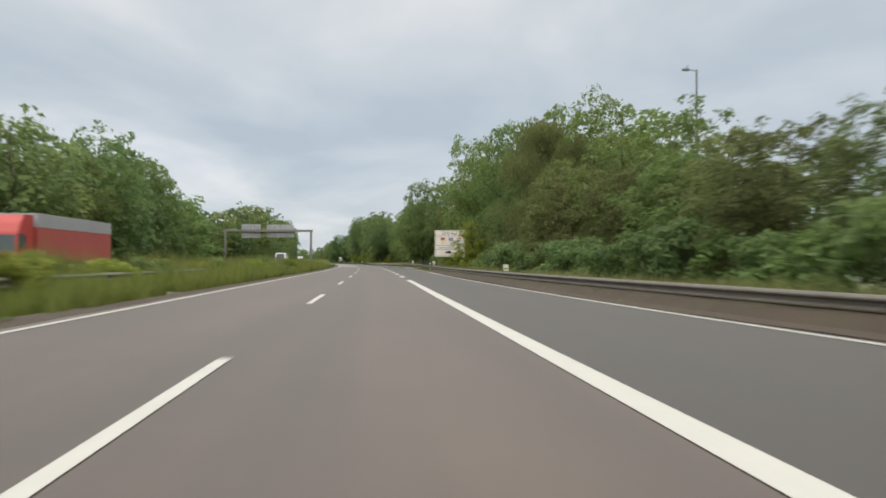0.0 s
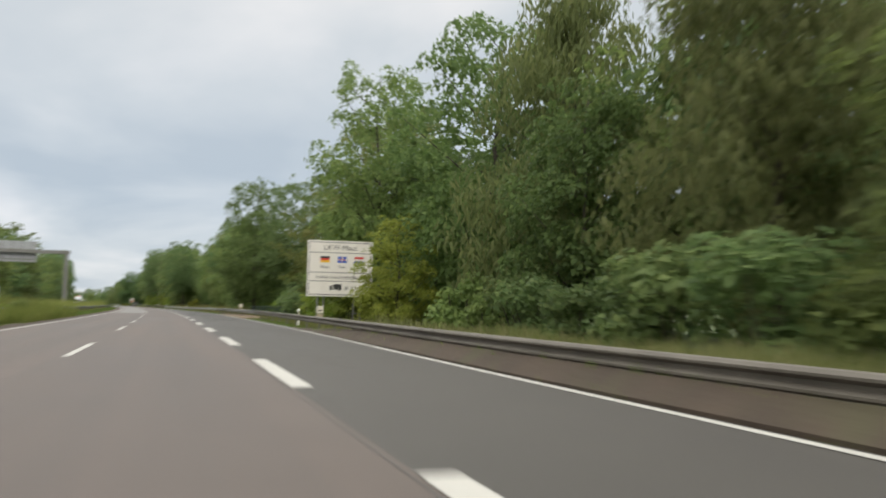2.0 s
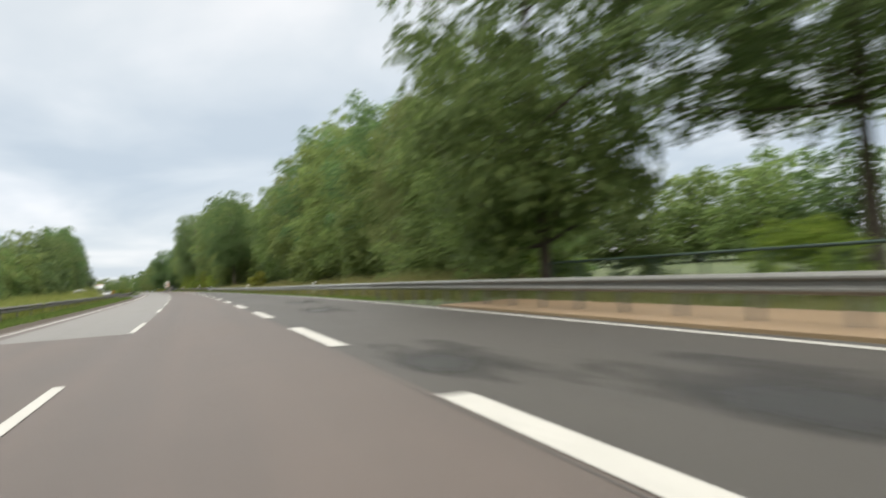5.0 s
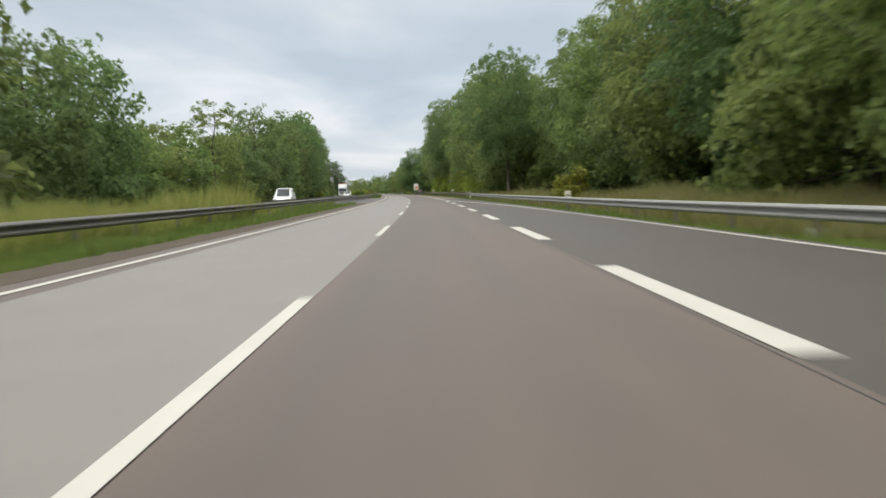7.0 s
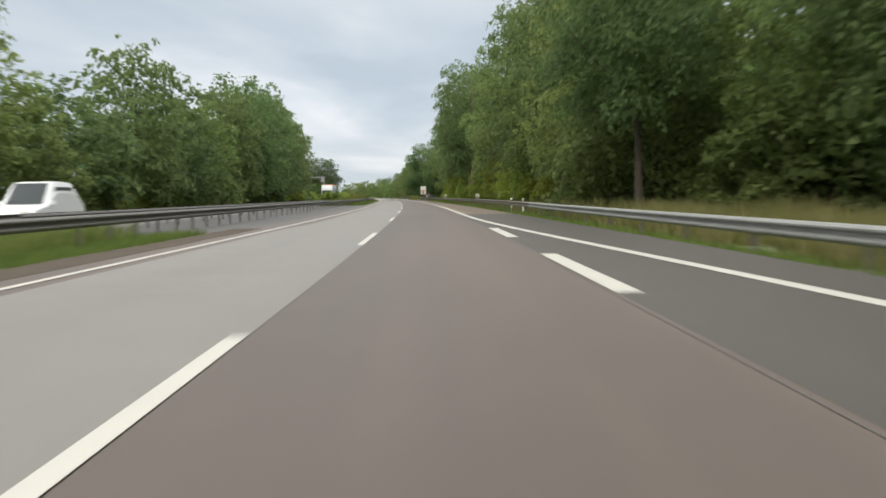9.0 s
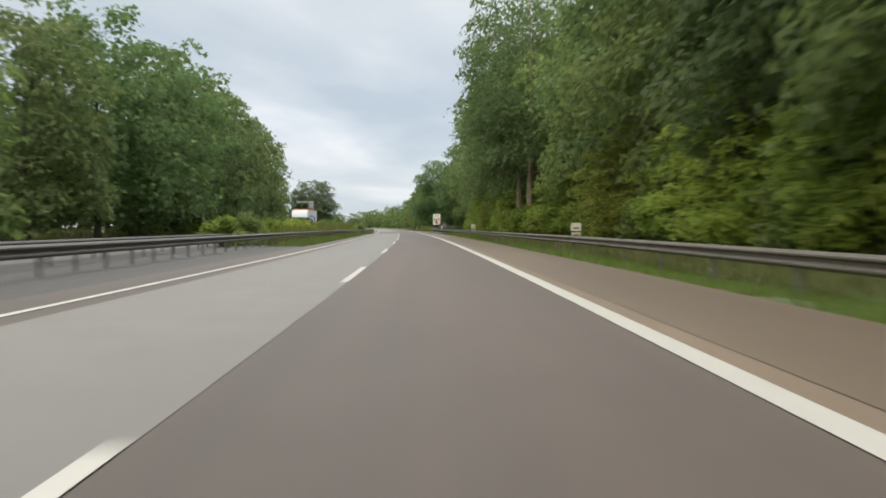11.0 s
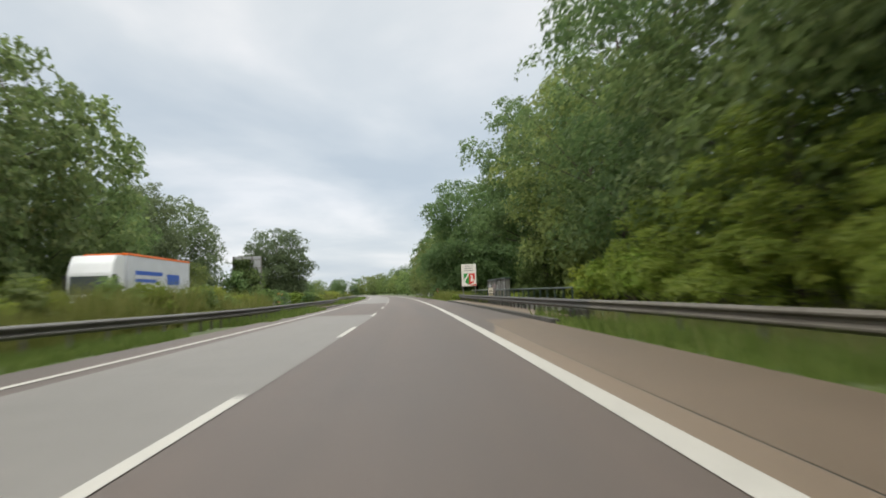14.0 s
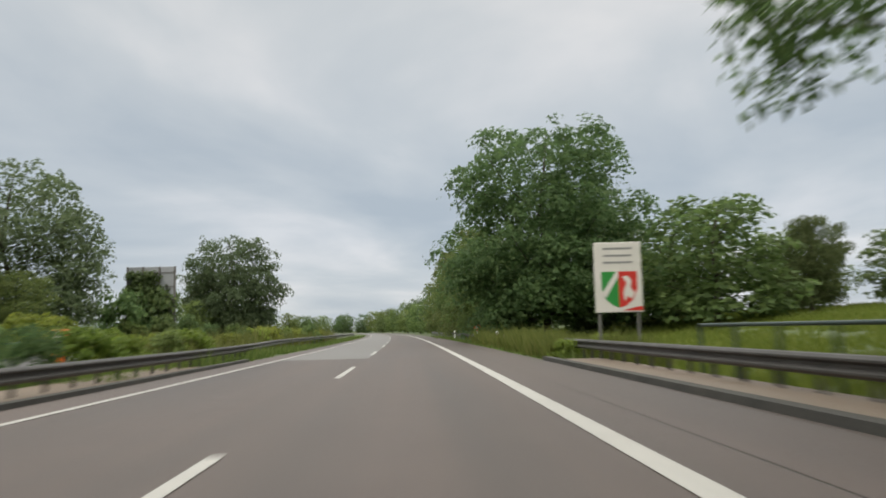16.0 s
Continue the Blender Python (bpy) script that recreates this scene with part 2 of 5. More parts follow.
M_OPP = asphalt("asphalt_opposite", (0.088, 0.082, 0.076), (0.070, 0.066, 0.063))
M_PAVE_DAMP = asphalt("damp_dark_paving", (0.052, 0.047, 0.045), (0.034, 0.031, 0.030), streak=0.35, patch=0.3, rough=0.6)
M_TAR = material("tar_joint", (0.055, 0.052, 0.048), rough=0.6, vary=0.2, scale=3)
M_LINE = material("road_paint", (0.42, 0.40, 0.365), rough=0.6, vary=0.10, scale=1.5, stain=((0.30, 0.285, 0.26), 3.0, 0.45))
# Near-black blotch whose alpha fades out unevenly towards its rim.
M_DARK_PATCH = material("dark_ragged_patch", (0.022, 0.021, 0.020), rough=0.5, vary=0.25, scale=1.2)
_n, _l = M_DARK_PATCH.node_tree.nodes, M_DARK_PATCH.node_tree.links
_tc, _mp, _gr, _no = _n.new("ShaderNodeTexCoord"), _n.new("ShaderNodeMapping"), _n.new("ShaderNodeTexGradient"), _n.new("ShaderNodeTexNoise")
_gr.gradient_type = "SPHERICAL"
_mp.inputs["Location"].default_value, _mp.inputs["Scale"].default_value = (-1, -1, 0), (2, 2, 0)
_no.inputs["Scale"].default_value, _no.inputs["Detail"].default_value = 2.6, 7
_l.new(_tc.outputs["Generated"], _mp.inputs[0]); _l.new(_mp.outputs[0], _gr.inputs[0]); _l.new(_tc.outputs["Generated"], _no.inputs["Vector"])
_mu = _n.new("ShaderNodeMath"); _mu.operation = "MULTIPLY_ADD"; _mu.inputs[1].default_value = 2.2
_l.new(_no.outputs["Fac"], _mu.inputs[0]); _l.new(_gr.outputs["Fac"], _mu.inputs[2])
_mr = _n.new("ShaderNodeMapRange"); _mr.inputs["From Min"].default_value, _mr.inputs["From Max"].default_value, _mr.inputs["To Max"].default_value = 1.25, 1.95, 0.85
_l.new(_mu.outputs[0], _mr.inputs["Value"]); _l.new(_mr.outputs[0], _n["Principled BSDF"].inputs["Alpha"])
M_GROUND = material("grassy_soil", (0.082, 0.108, 0.038), rough=0.95, vary=0.35, scale=0.35, bump=0.8, bump_scale=6, stain=((0.095, 0.092, 0.045), 0.12, 0.6))
M_SOIL = material("bare_brown_soil", (0.050, 0.034, 0.022), rough=0.95, vary=0.35, scale=1.2, bump=0.8, bump_scale=12, stain=((0.055, 0.055, 0.022), 0.8, 0.6))
M_KERB = material("blackened_kerb", (0.055, 0.052, 0.045), rough=0.9, vary=0.35, scale=1.5, bump=0.4, stain=((0.11, 0.10, 0.08), 1.2, 0.5))
M_STEEL = material("galvanised_steel", (0.175, 0.172, 0.158), rough=0.55, metal=0.25, vary=0.14, scale=1.3, stain=((0.15, 0.138, 0.12), 1.7, 0.5))
M_STEEL_PALE = material("pale_galvanised_steel", (0.25, 0.25, 0.24), rough=0.5, metal=0.3, vary=0.12, scale=1.3, stain=((0.17, 0.165, 0.15), 1.7, 0.4))
M_RAIL_DARK = material("dark_rail_steel", (0.105, 0.10, 0.092), rough=0.55, metal=0.2, vary=0.15, scale=1.3, stain=((0.08, 0.075, 0.07), 1.5, 0.5))
# Besides the soiling, this brown is darkened for the shade on the beam's face.
M_RAIL_BROWN = material("soiled_shaded_rail_steel", (0.118, 0.102, 0.081), rough=0.6, metal=0.15, vary=0.2, scale=1.3, stain=((0.075, 0.062, 0.048), 1.2, 0.7))
M_RAIL_BLACK = material("blackened_rail_steel", (0.062, 0.056, 0.050), rough=0.55, metal=0.15, vary=0.2, scale=1.3, stain=((0.03, 0.028, 0.026), 1.5, 0.6))
M_STEEL_DARK = material("weathered_steel", (0.16, 0.15, 0.14), rough=0.6, metal=0.3, vary=0.2, scale=2, stain=((0.10, 0.09, 0.08), 2.0, 0.5))
M_WHITE = material("white_sheet", (0.66, 0.635, 0.585), rough=0.5, vary=0.05, scale=1.2, stain=((0.5, 0.49, 0.45), 1.5, 0.25))
M_CREAM = material("cream_sheet", (0.70, 0.66, 0.60), rough=0.5, vary=0.05, scale=1.2, stain=((0.56, 0.50, 0.42), 1.5, 0.3))
M_PLASTIC = material("white_plastic", (0.74, 0.74, 0.71), rough=0.45, vary=0.05, scale=4, stain=((0.45, 0.43, 0.38), 6, 0.3))
M_PLASTIC_AGED = material("yellowed_plastic", (0.44, 0.38, 0.25), rough=0.5, vary=0.1, scale=4, stain=((0.3, 0.26, 0.18), 6, 0.4))
M_BOARD = material("cream_board_sheet", (0.58, 0.54, 0.43), rough=0.5, vary=0.08, scale=4, stain=((0.42, 0.38, 0.28), 5, 0.35))
M_BLACK = material("black_print", (0.02, 0.02, 0.02), rough=0.55, vary=0.1)
M_GREY_TEXT = material("grey_print", (0.09, 0.09, 0.09), rough=0.55, vary=0.1)
M_PALE_TEXT = material("faded_print", (0.26, 0.26, 0.25), rough=0.55, vary=0.1)
M_RED = material("red_print", (0.55, 0.03, 0.02), rough=0.5, vary=0.06)
M_GOLD = material("yellow_print", (0.75, 0.45, 0.01), rough=0.5, vary=0.06)
M_BLUE = material("blue_print", (0.02, 0.09, 0.42), rough=0.5, vary=0.06)
M_GREEN = material("green_print", (0.02, 0.24, 0.04), rough=0.5, vary=0.06)
M_ALU_BACK = material("aluminium_back", (0.33, 0.34, 0.35), rough=0.5, metal=0.4, vary=0.12, scale=0.8, stain=((0.2, 0.2, 0.2), 0.9, 0.35))
M_ORANGE = material("orange_plastic", (0.78, 0.16, 0.02), rough=0.45, vary=0.06)
M_REFLECT = material("reflector_glass", (0.75, 0.70, 0.5), rough=0.15, vary=0.03)
M_RAILGREEN = material("dark_green_paint", (0.025, 0.045, 0.035), rough=0.45, vary=0.15, scale=3)
M_WALL = material("stained_grey_wall", (0.12, 0.118, 0.108), rough=0.9, vary=0.25, scale=0.9, bump=0.3, stain=((0.07, 0.075, 0.05), 0.7, 0.7))
M_SPRAY_W = material("sprayed_white", (0.27, 0.275, 0.27), rough=0.7, vary=0.2, scale=2, stain=((0.13, 0.13, 0.12), 2.5, 0.8))
M_SPRAY_Y = material("sprayed_yellow", (0.22, 0.205, 0.10), rough=0.7, vary=0.2, scale=2, stain=((0.13, 0.13, 0.1), 2.5, 0.8))
M_SPRAY_P = material("sprayed_pink", (0.21, 0.155, 0.15), rough=0.7, vary=0.2, scale=2)
M_BARK = material("bark", (0.062, 0.051, 0.039), rough=0.95, vary=0.4, scale=3, bump=1.0, bump_scale=14, per_object=0.2)
M_BARK_RED = material("bark_reddish", (0.235, 0.178, 0.122), rough=0.95, vary=0.35, scale=3, bump=1.0, bump_scale=14)
M_DEADWOOD = material("dead_wood", (0.17, 0.155, 0.14), rough=0.9, vary=0.3, scale=4)
M_LEAF = foliage("leaves_mixed", (0.122, 0.176, 0.058), (0.166, 0.235, 0.073), (0.229, 0.293, 0.095), through_light=0.6)
M_LEAF_DARK = foliage("leaves_dark", (0.105, 0.163, 0.063), (0.144, 0.214, 0.078), (0.199, 0.266, 0.099), through_light=0.6)
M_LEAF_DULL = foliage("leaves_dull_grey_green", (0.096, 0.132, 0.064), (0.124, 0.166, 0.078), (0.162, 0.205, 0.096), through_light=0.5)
M_LEAF_LIGHT = foliage("leaves_light", (0.178, 0.243, 0.043), (0.248, 0.319, 0.056), (0.319, 0.373, 0.076), through_light=0.6)
M_LEAF_AIRY = foliage("leaves_airy_olive", (0.140, 0.172, 0.050), (0.190, 0.222, 0.062), (0.245, 0.268, 0.085), through_light=0.6)
M_LEAF_WILLOW = foliage("leaves_willow", (0.120, 0.150, 0.055), (0.158, 0.189, 0.070), (0.202, 0.225, 0.087), through_light=0.6)
M_LEAF_YELLOW = foliage("leaves_yellowish", (0.15, 0.185, 0.028), (0.23, 0.26, 0.04), (0.30, 0.31, 0.06), through_light=0.5)
M_GRASS = foliage("grass_blades", (0.116, 0.166, 0.039), (0.169, 0.229, 0.056), (0.233, 0.270, 0.082), shine=0.15, through_light=0.5)
M_GRASS_DRY = foliage("grass_blades_seeding", (0.160, 0.186, 0.055), (0.245, 0.250, 0.095), (0.340, 0.315, 0.155), shine=0.15, through_light=0.5)
M_GRASS_MIX = foliage("grass_blades_mixed", (0.132, 0.172, 0.044), (0.195, 0.232, 0.064), (0.270, 0.282, 0.105), shine=0.15, through_light=0.5)
M_MEADOW = foliage("meadow_blades", (0.140, 0.195, 0.033), (0.200, 0.265, 0.048), (0.265, 0.312, 0.070), shine=0.15, through_light=0.5)
M_TRUCK_RED = material("red_tarpaulin", (0.34, 0.065, 0.052), rough=0.5, vary=0.12, scale=0.8)
M_TRUCK_CAB = material("red_cab_paint", (0.40, 0.045, 0.038), rough=0.3, vary=0.05)
M_TARP_GREY = material("grey_tarpaulin", (0.28, 0.28, 0.28), rough=0.6, vary=0.1, scale=0.8)
M_VAN_WHITE = material("white_vehicle_paint", (0.70, 0.71, 0.72), rough=0.28, vary=0.03)
M_TRUCK_WHITE = material("white_tarpaulin", (0.52, 0.54, 0.57), rough=0.5, vary=0.08, scale=0.7)
M_TYRE = material("tyre_rubber", (0.02, 0.02, 0.02), rough=0.85, vary=0.2)
# Base colour lifted to a blue-grey that stands in for reflected sky.
M_GLASS = material("sky_grey_glass", (0.075, 0.088, 0.098), rough=0.08, vary=0.05)
M_LAMP = material("lamp_lens", (0.75, 0.75, 0.72), rough=0.12, vary=0.03)
M_RIM = material("wheel_rim", (0.35, 0.35, 0.36), rough=0.35, metal=0.7, vary=0.1)


# ---- building helpers ----
def mesh_of(name, verts, faces, mat, smooth=False, uvs=None):
    me = bpy.data.meshes.new(name)
    me.from_pydata([tuple(v) for v in verts], [], faces)
    if mat:
        me.materials.append(mat)
    if uvs is not None:
        layer = me.uv_layers.new(name="UVMap")
        idx = np.empty(len(me.loops), dtype=np.int32)
        me.loops.foreach_get("vertex_index", idx)
        layer.data.foreach_set("uv", np.asarray(uvs, dtype=np.float32)[idx].ravel())
    if smooth:
        me.polygons.foreach_set("use_smooth", [True] * len(me.polygons))
    me.update()
    return me


def part(name, bm, mat, parent=None, label="", smooth=False):
    """Links a bmesh (or a mesh) as one mesh object under its thing."""
    if isinstance(bm, bpy.types.Mesh):
        me = bm
    else:
        me = bpy.data.meshes.new(name)
        bm.normal_update()
        bm.to_mesh(me)
        bm.free()
        me.materials.append(mat)
        if smooth:
            me.polygons.foreach_set("use_smooth", [True] * len(me.polygons))
    ob = new(name, me)
    if parent:
        ob.parent = parent
    if label:
        tagged(ob, label=label)
    return ob


def box(bm, x0, x1, y0, y1, z0, z1, bevel=0.0):
    r = bmesh.ops.create_cube(bm, size=1.0, matrix=Matrix.Translation(((x0 + x1) / 2, (y0 + y1) / 2, (z0 + z1) / 2)) @ Matrix.Diagonal((x1 - x0, y1 - y0, z1 - z0, 1)))
    if bevel:
        edges = list({e for v in r["verts"] for e in v.link_edges})
        bmesh.ops.bevel(bm, geom=edges, offset=bevel, segments=2, affect="EDGES", profile=0.6)
    return bm


def boxed(*a, bevel=0.0):
    return box(bmesh.new(), *a, bevel=bevel)


def rod(bm, a, b, r0, r1=None, sides=8):
    a, b = Vector(a), Vector(b)
    r1 = r0 if r1 is None else r1
    turn = (b - a).to_track_quat("Z", "Y").to_matrix().to_4x4()
    bmesh.ops.create_cone(bm, cap_ends=True, segments=sides, radius1=r0, radius2=r1, depth=(b - a).length, matrix=Matrix.Translation((a + b) / 2) @ turn)
    return bm


def rodded(*a, **k):
    return rod(bmesh.new(), *a, **k)


def thing(name, label, category, m=None, group="", kind=""):
    ob = new(name)
    ob.empty_display_size = 0.2
    if m is not None:
        ob.matrix_world = m
    return tagged(ob, label, category, group, kind)


def ribbon(name, s0, s1, left, right, z, mat, step=4.0, across=1, depth=0.0):
    """A strip of surface along the road between two offsets (numbers or functions of s), with its side faces."""
    fl = left if callable(left) else (lambda s: left)
    fr = right if callable(right) else (lambda s: right)
    n = max(1, int(math.ceil((s1 - s0) / step)))
    verts, uvs, faces = [], [], []
    cols = across + 1
    for i in range(n + 1):
        s = s0 + (s1 - s0) * i / n
        a, b = fl(s), fr(s)
        for j in range(cols):
            d = a + (b - a) * j / across
            verts.append(P(s, d, z(s, d) if callable(z) else z)); uvs.append((d, s))
    for i in range(n):
        for j in range(across):
            k = i * cols + j
            faces.append((k, k + 1, k + cols + 1, k + cols))
    if depth:
        base = len(verts)
        for i in range(n + 1):
            for j in (0, cols - 1):
                v = verts[i * cols + j]
                verts.append(Vector((v.x, v.y, v.z - depth))); uvs.append(uvs[i * cols + j])
        for i in range(n):
            k, q = i * cols, base + 2 * i
            faces.append((k, k + cols, q + 2, q))
            faces.append((k + cols - 1, q + 1, q + 3, k + 2 * cols - 1))
        faces.append((0, base, base + 1, cols - 1))
        k, q = n * cols, base + 2 * n
        faces.append((k, k + cols - 1, q + 1, q))
    return mesh_of(name, verts, faces, mat, uvs=uvs)


def text_mesh(words, size, mat, align="CENTER", extrude=0.002):
    cu = bpy.data.curves.new("words", "FONT")
    cu.body, cu.size, cu.align_x, cu.align_y, cu.extrude = words, size, align, "CENTER", extrude
    cu.resolution_u = 3
    tmp = bpy.data.objects.new("words", cu)
    scene.collection.objects.link(tmp)
    bpy.context.view_layer.update()
    me = bpy.data.meshes.new_from_object(tmp)
    bpy.data.objects.remove(tmp)
    me.materials.clear()
    me.materials.append(mat)
    return me


# ---- the ground: one sheet to the horizon ----
def smooth(a, b, x):
    t = min(1.0, max(0.0, (x - a) / (b - a)))
    return t * t * (3 - 2 * t)


def bank_z(s, d):
    """Soil heaped up under the first guard rail."""
    rail = RAIL_R(s)
    return (1 - smooth(100, 122, s)) * (0.34 * smooth(rail - 0.7, rail - 0.02, d) - 0.16 * smooth(rail + 1.0, rail + 5.0, d))


def ground_z(s, d):
    pr, rail = PAVE_R(s), RAIL_R(s)
    if -6.7 < d < pr + 0.01:
        return -0.05
    if d >= pr:
        z = -0.03 - 0.14 * smooth(pr, rail + 0.6, d)
        rise = smooth(472, 500, s)
        z += rise * 2.1 * smooth(8.5, 36, d)
        z += bank_z(s, d)
        bank = smooth(310, 345, s) * (1 - smooth(440, 462, s))
        z += bank * 0.9 * smooth(rail + 1.5, rail + 7, d)
    elif d > -12.6:
        z = -0.03 - 0.10 * smooth(6.7, 9.5, -d)
    elif d > -25.5:
        z = -0.06
    else:
        z = -0.06 + 0.25 * smooth(25.5, 34, -d)
    far = smooth(40, 140, abs(d))
    return z + far * 0.8 * noise.noise(Vector((s * 0.02, d * 0.02, 3.1)))


GD = [-1500, -700, -300, -150, -90, -60, -45, -38, -34, -31, -29, -27, -25.6, -25.4, -20, -12.7, -12.5, -11.5, -10.5, -9.5, -8.5, -7.5, -6.72, -6.6, -3, 0, 3]
GD2 = [0.0, 0.02, 0.25, 0.5, 0.75, 1.0, 1.3, 1.6, 2.4, 3.3, 4.5, 6.0, 8.0, 11.0, 15.0, 20.0, 28.0, 40.0, 70.0, 140.0, 300.0, 700.0, 1500.0]
gs = [-600, -300, -150] + list(range(-80, 700, 5)) + [760, 850, 1000, 1300, 1700, 2100]
gv, gf = [], []
for s in gs:
    row = GD + [PAVE_R(s) + q for q in GD2]
    for d in row:
        gv.append(P(s, d, ground_z(s, d)))
gn = len(GD) + len(GD2)
for i in range(len(gs) - 1):
    for j in range(gn - 1):
        k = i * gn + j
        gf.append((k, k + 1, k + gn + 1, k + gn))
ground = new("ground", mesh_of("ground", gv, gf, M_GROUND, smooth=True))
tagged(ground, "rough green grass verges and meadow soil beside the motorway", "ground", kind="structure")

# ---- carriageway surfaces ----
ROAD_END = 1100


def surface(name, label, *a, **k):
    return tagged(new(name, ribbon(name, *a, **k)), label, "road", kind="structure")


JOINT = curve_of((-200, 2.45), (425, 2.45), (442, 2.73), (1100, 2.73))
ROAD_R = curve_of((-200, 1.78), (310, 1.78), (335, 1.90), (1100, 1.90))
surface("road", "worn reddish-grey asphalt of the two through lanes", -200, ROAD_END, -6.55, ROAD_R, 0.0, M_ASPH, across=8)
surface("merge_lane_road", "dark grey asphalt of the merging lane", -200, 318, 1.78, PAVE_R, 0.0, M_ASPH_DARK, across=4)
surface("hard_shoulder", "brown worn asphalt of the hard shoulder", 318, 441, lambda s: JOINT(s) + 0.01, PAVE_R, 0.0, M_SHOULDER, across=3)
surface("hard_shoulder", "reddish-grey asphalt of the hard shoulder on the bridge", 441, ROAD_END, lambda s: JOINT(s) + 0.01, PAVE_R, 0.0, M_ASPH, across=3)
surface("concrete_edge_strip", "tan concrete strip beside the white edge line", 318, 438, ROAD_R, lambda s: JOINT(s) - 0.01, 0.0, M_TAN)
surface("edge_strip_asphalt", "reddish-grey asphalt strip beside the edge line", 438, ROAD_END, ROAD_R, lambda s: JOINT(s) - 0.01, 0.0, M_ASPH)
surface("strip_patch", "ragged end of the tan strip under newer asphalt", 426, 440, 1.91, lambda s: 1.80 + (JOINT(s) - 1.82) * smooth(427, 438, s) + 0.07 * noise.noise(Vector((s * 1.3, 0, 0))) * (1 if s < 437 else 0), 0.004, M_ASPH, step=0.4)
surface("shoulder_joint", "dark tar joint along the hard shoulder", 318, ROAD_END, lambda s: JOINT(s) - 0.01, lambda s: JOINT(s) + 0.01, -0.004, M_TAR)
surface("merge_joint", "dark tar joint beside the merging lane", 60, 318, 1.70, 1.716, 0.004, M_TAR)
surface("light_lane", "pale concrete surface of the overtaking lane", 181, 454, lambda s: -5.25 if s < 300 else -4.95, -1.76, 0.004, M_CONC_LANE, across=3)
surface("light_lane", "pale concrete surface of the overtaking lane ahead", 500, ROAD_END, -5.3, -1.76, 0.004, M_CONC_LANE, across=3)
surface("opposite_road", "grey asphalt of the opposite carriageway", -200, ROAD_END, -25.4, -12.7, -0.02, M_OPP, across=4)
surface("median_paving", "dark damp paved strip across the median", 296, 376, -12.7, -6.55, -0.01, M_PAVE_DAMP, across=3)
surface("soil_strip", "bare brown soil heaped up under the guard rail", -40, 120, lambda s: max(RAIL_R(s) - 0.75, EDGE_R(s) + 0.18), lambda s: RAIL_R(s) + 0.45, lambda s, d: 0.014 + bank_z(s, d) + 0.02 * noise.noise(Vector((s * 0.7, d * 2.0, 0))), M_SOIL, step=1.5, depth=0.4, across=5)
surface("median_soil_edge", "bare brown soil along the median edge of the road", 0, 300, lambda s: -7.2 + 0.12 * noise.noise(Vector((s * 0.5, 2, 0))), lambda s: -6.2 + 0.08 * noise.noise(Vector((s * 0.35, 7, 0))), 0.006, M_SOIL, step=1.5, depth=0.2)
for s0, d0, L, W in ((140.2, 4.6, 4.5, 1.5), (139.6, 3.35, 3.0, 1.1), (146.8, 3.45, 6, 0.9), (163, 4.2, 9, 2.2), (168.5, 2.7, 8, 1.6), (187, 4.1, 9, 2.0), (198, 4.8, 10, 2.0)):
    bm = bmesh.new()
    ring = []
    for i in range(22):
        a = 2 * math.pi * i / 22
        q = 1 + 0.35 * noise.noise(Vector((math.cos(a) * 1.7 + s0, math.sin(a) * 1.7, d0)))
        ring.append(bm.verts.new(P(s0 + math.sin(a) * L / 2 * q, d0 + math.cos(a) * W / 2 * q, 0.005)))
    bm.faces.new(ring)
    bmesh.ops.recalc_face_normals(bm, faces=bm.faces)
    tagged(part("damp_patch", bm, M_DARK_PATCH), "dark patch with soft ragged edges on the asphalt", "stain", "patches on the merging lane", "structure")

# ---- road markings ----


def marking(name, label, *a, group="", **k):
    return tagged(new(name, ribbon(name, *a, **k)), label, "road marking", group, "structure")


LZ = 0.009
marking("edge_line", "white painted line along the median", -120, ROAD_END, lambda s: EDGE_L(s) - 0.075, lambda s: EDGE_L(s) + 0.075, LZ, M_LINE)
marking("edge_line", "white painted edge line of the merging lane", -120, 250, lambda s: EDGE_R(s) - 0.075, lambda s: EDGE_R(s) + 0.075, LZ, M_LINE)
marking("edge_line", "broad white line closing the merging lane and running along the hard shoulder", 250, ROAD_END,
        lambda s: EDGE_R(s) - 0.075 - 0.058 * smooth(250, 275, s), lambda s: EDGE_R(s) + 0.075 + 0.058 * smooth(250, 275, s), LZ, M_LINE)
marking("barrier_line", "broad white solid line beside the merging lane", -120, 68.3, 1.76, 2.06, LZ, M_LINE)
for k in range(1, 20):
    e = 69.6 + 12 * k
    if e < 300:
        marking("block_dash", "broad white painted block dash", e - 6, e, 1.76, 2.06, LZ, M_LINE, group="block dashes of the merging lane", step=3.0)
for first, lo, hi in ((28.7, -60, 120), (25.5, 120, 215), (25.1, 215, 305), (24.5, 305, 800)):
    k = math.ceil((lo - first) / 18)
    while first + 18 * k < hi:
        e = first + 18 * k
        marking("lane_dash", "white painted lane dash", e - 6, e, -1.91, -1.76, LZ, M_LINE, group="lane dashes", step=3.0)
        k += 1


# ---- guard rails ----
W_BEAM = [(0, 0), (0.04, -0.015), (0.08, -0.055), (0.08, -0.085), (0.005, -0.13), (0.005, -0.18), (0.08, -0.225), (0.08, -0.255), (0.04, -0.295), (0, -0.31)]
W_LOOP = W_BEAM + [(u - 0.012, z) for u, z in reversed(W_BEAM)]
bm = bmesh.new()
box(bm, -0.03, 0.03, -0.05, -0.042, -0.9, 0)
box(bm, -0.03, 0.03, 0.042, 0.05, -0.9, 0)
box(bm, -0.03, -0.022, -0.05, 0.05, -0.9, 0)
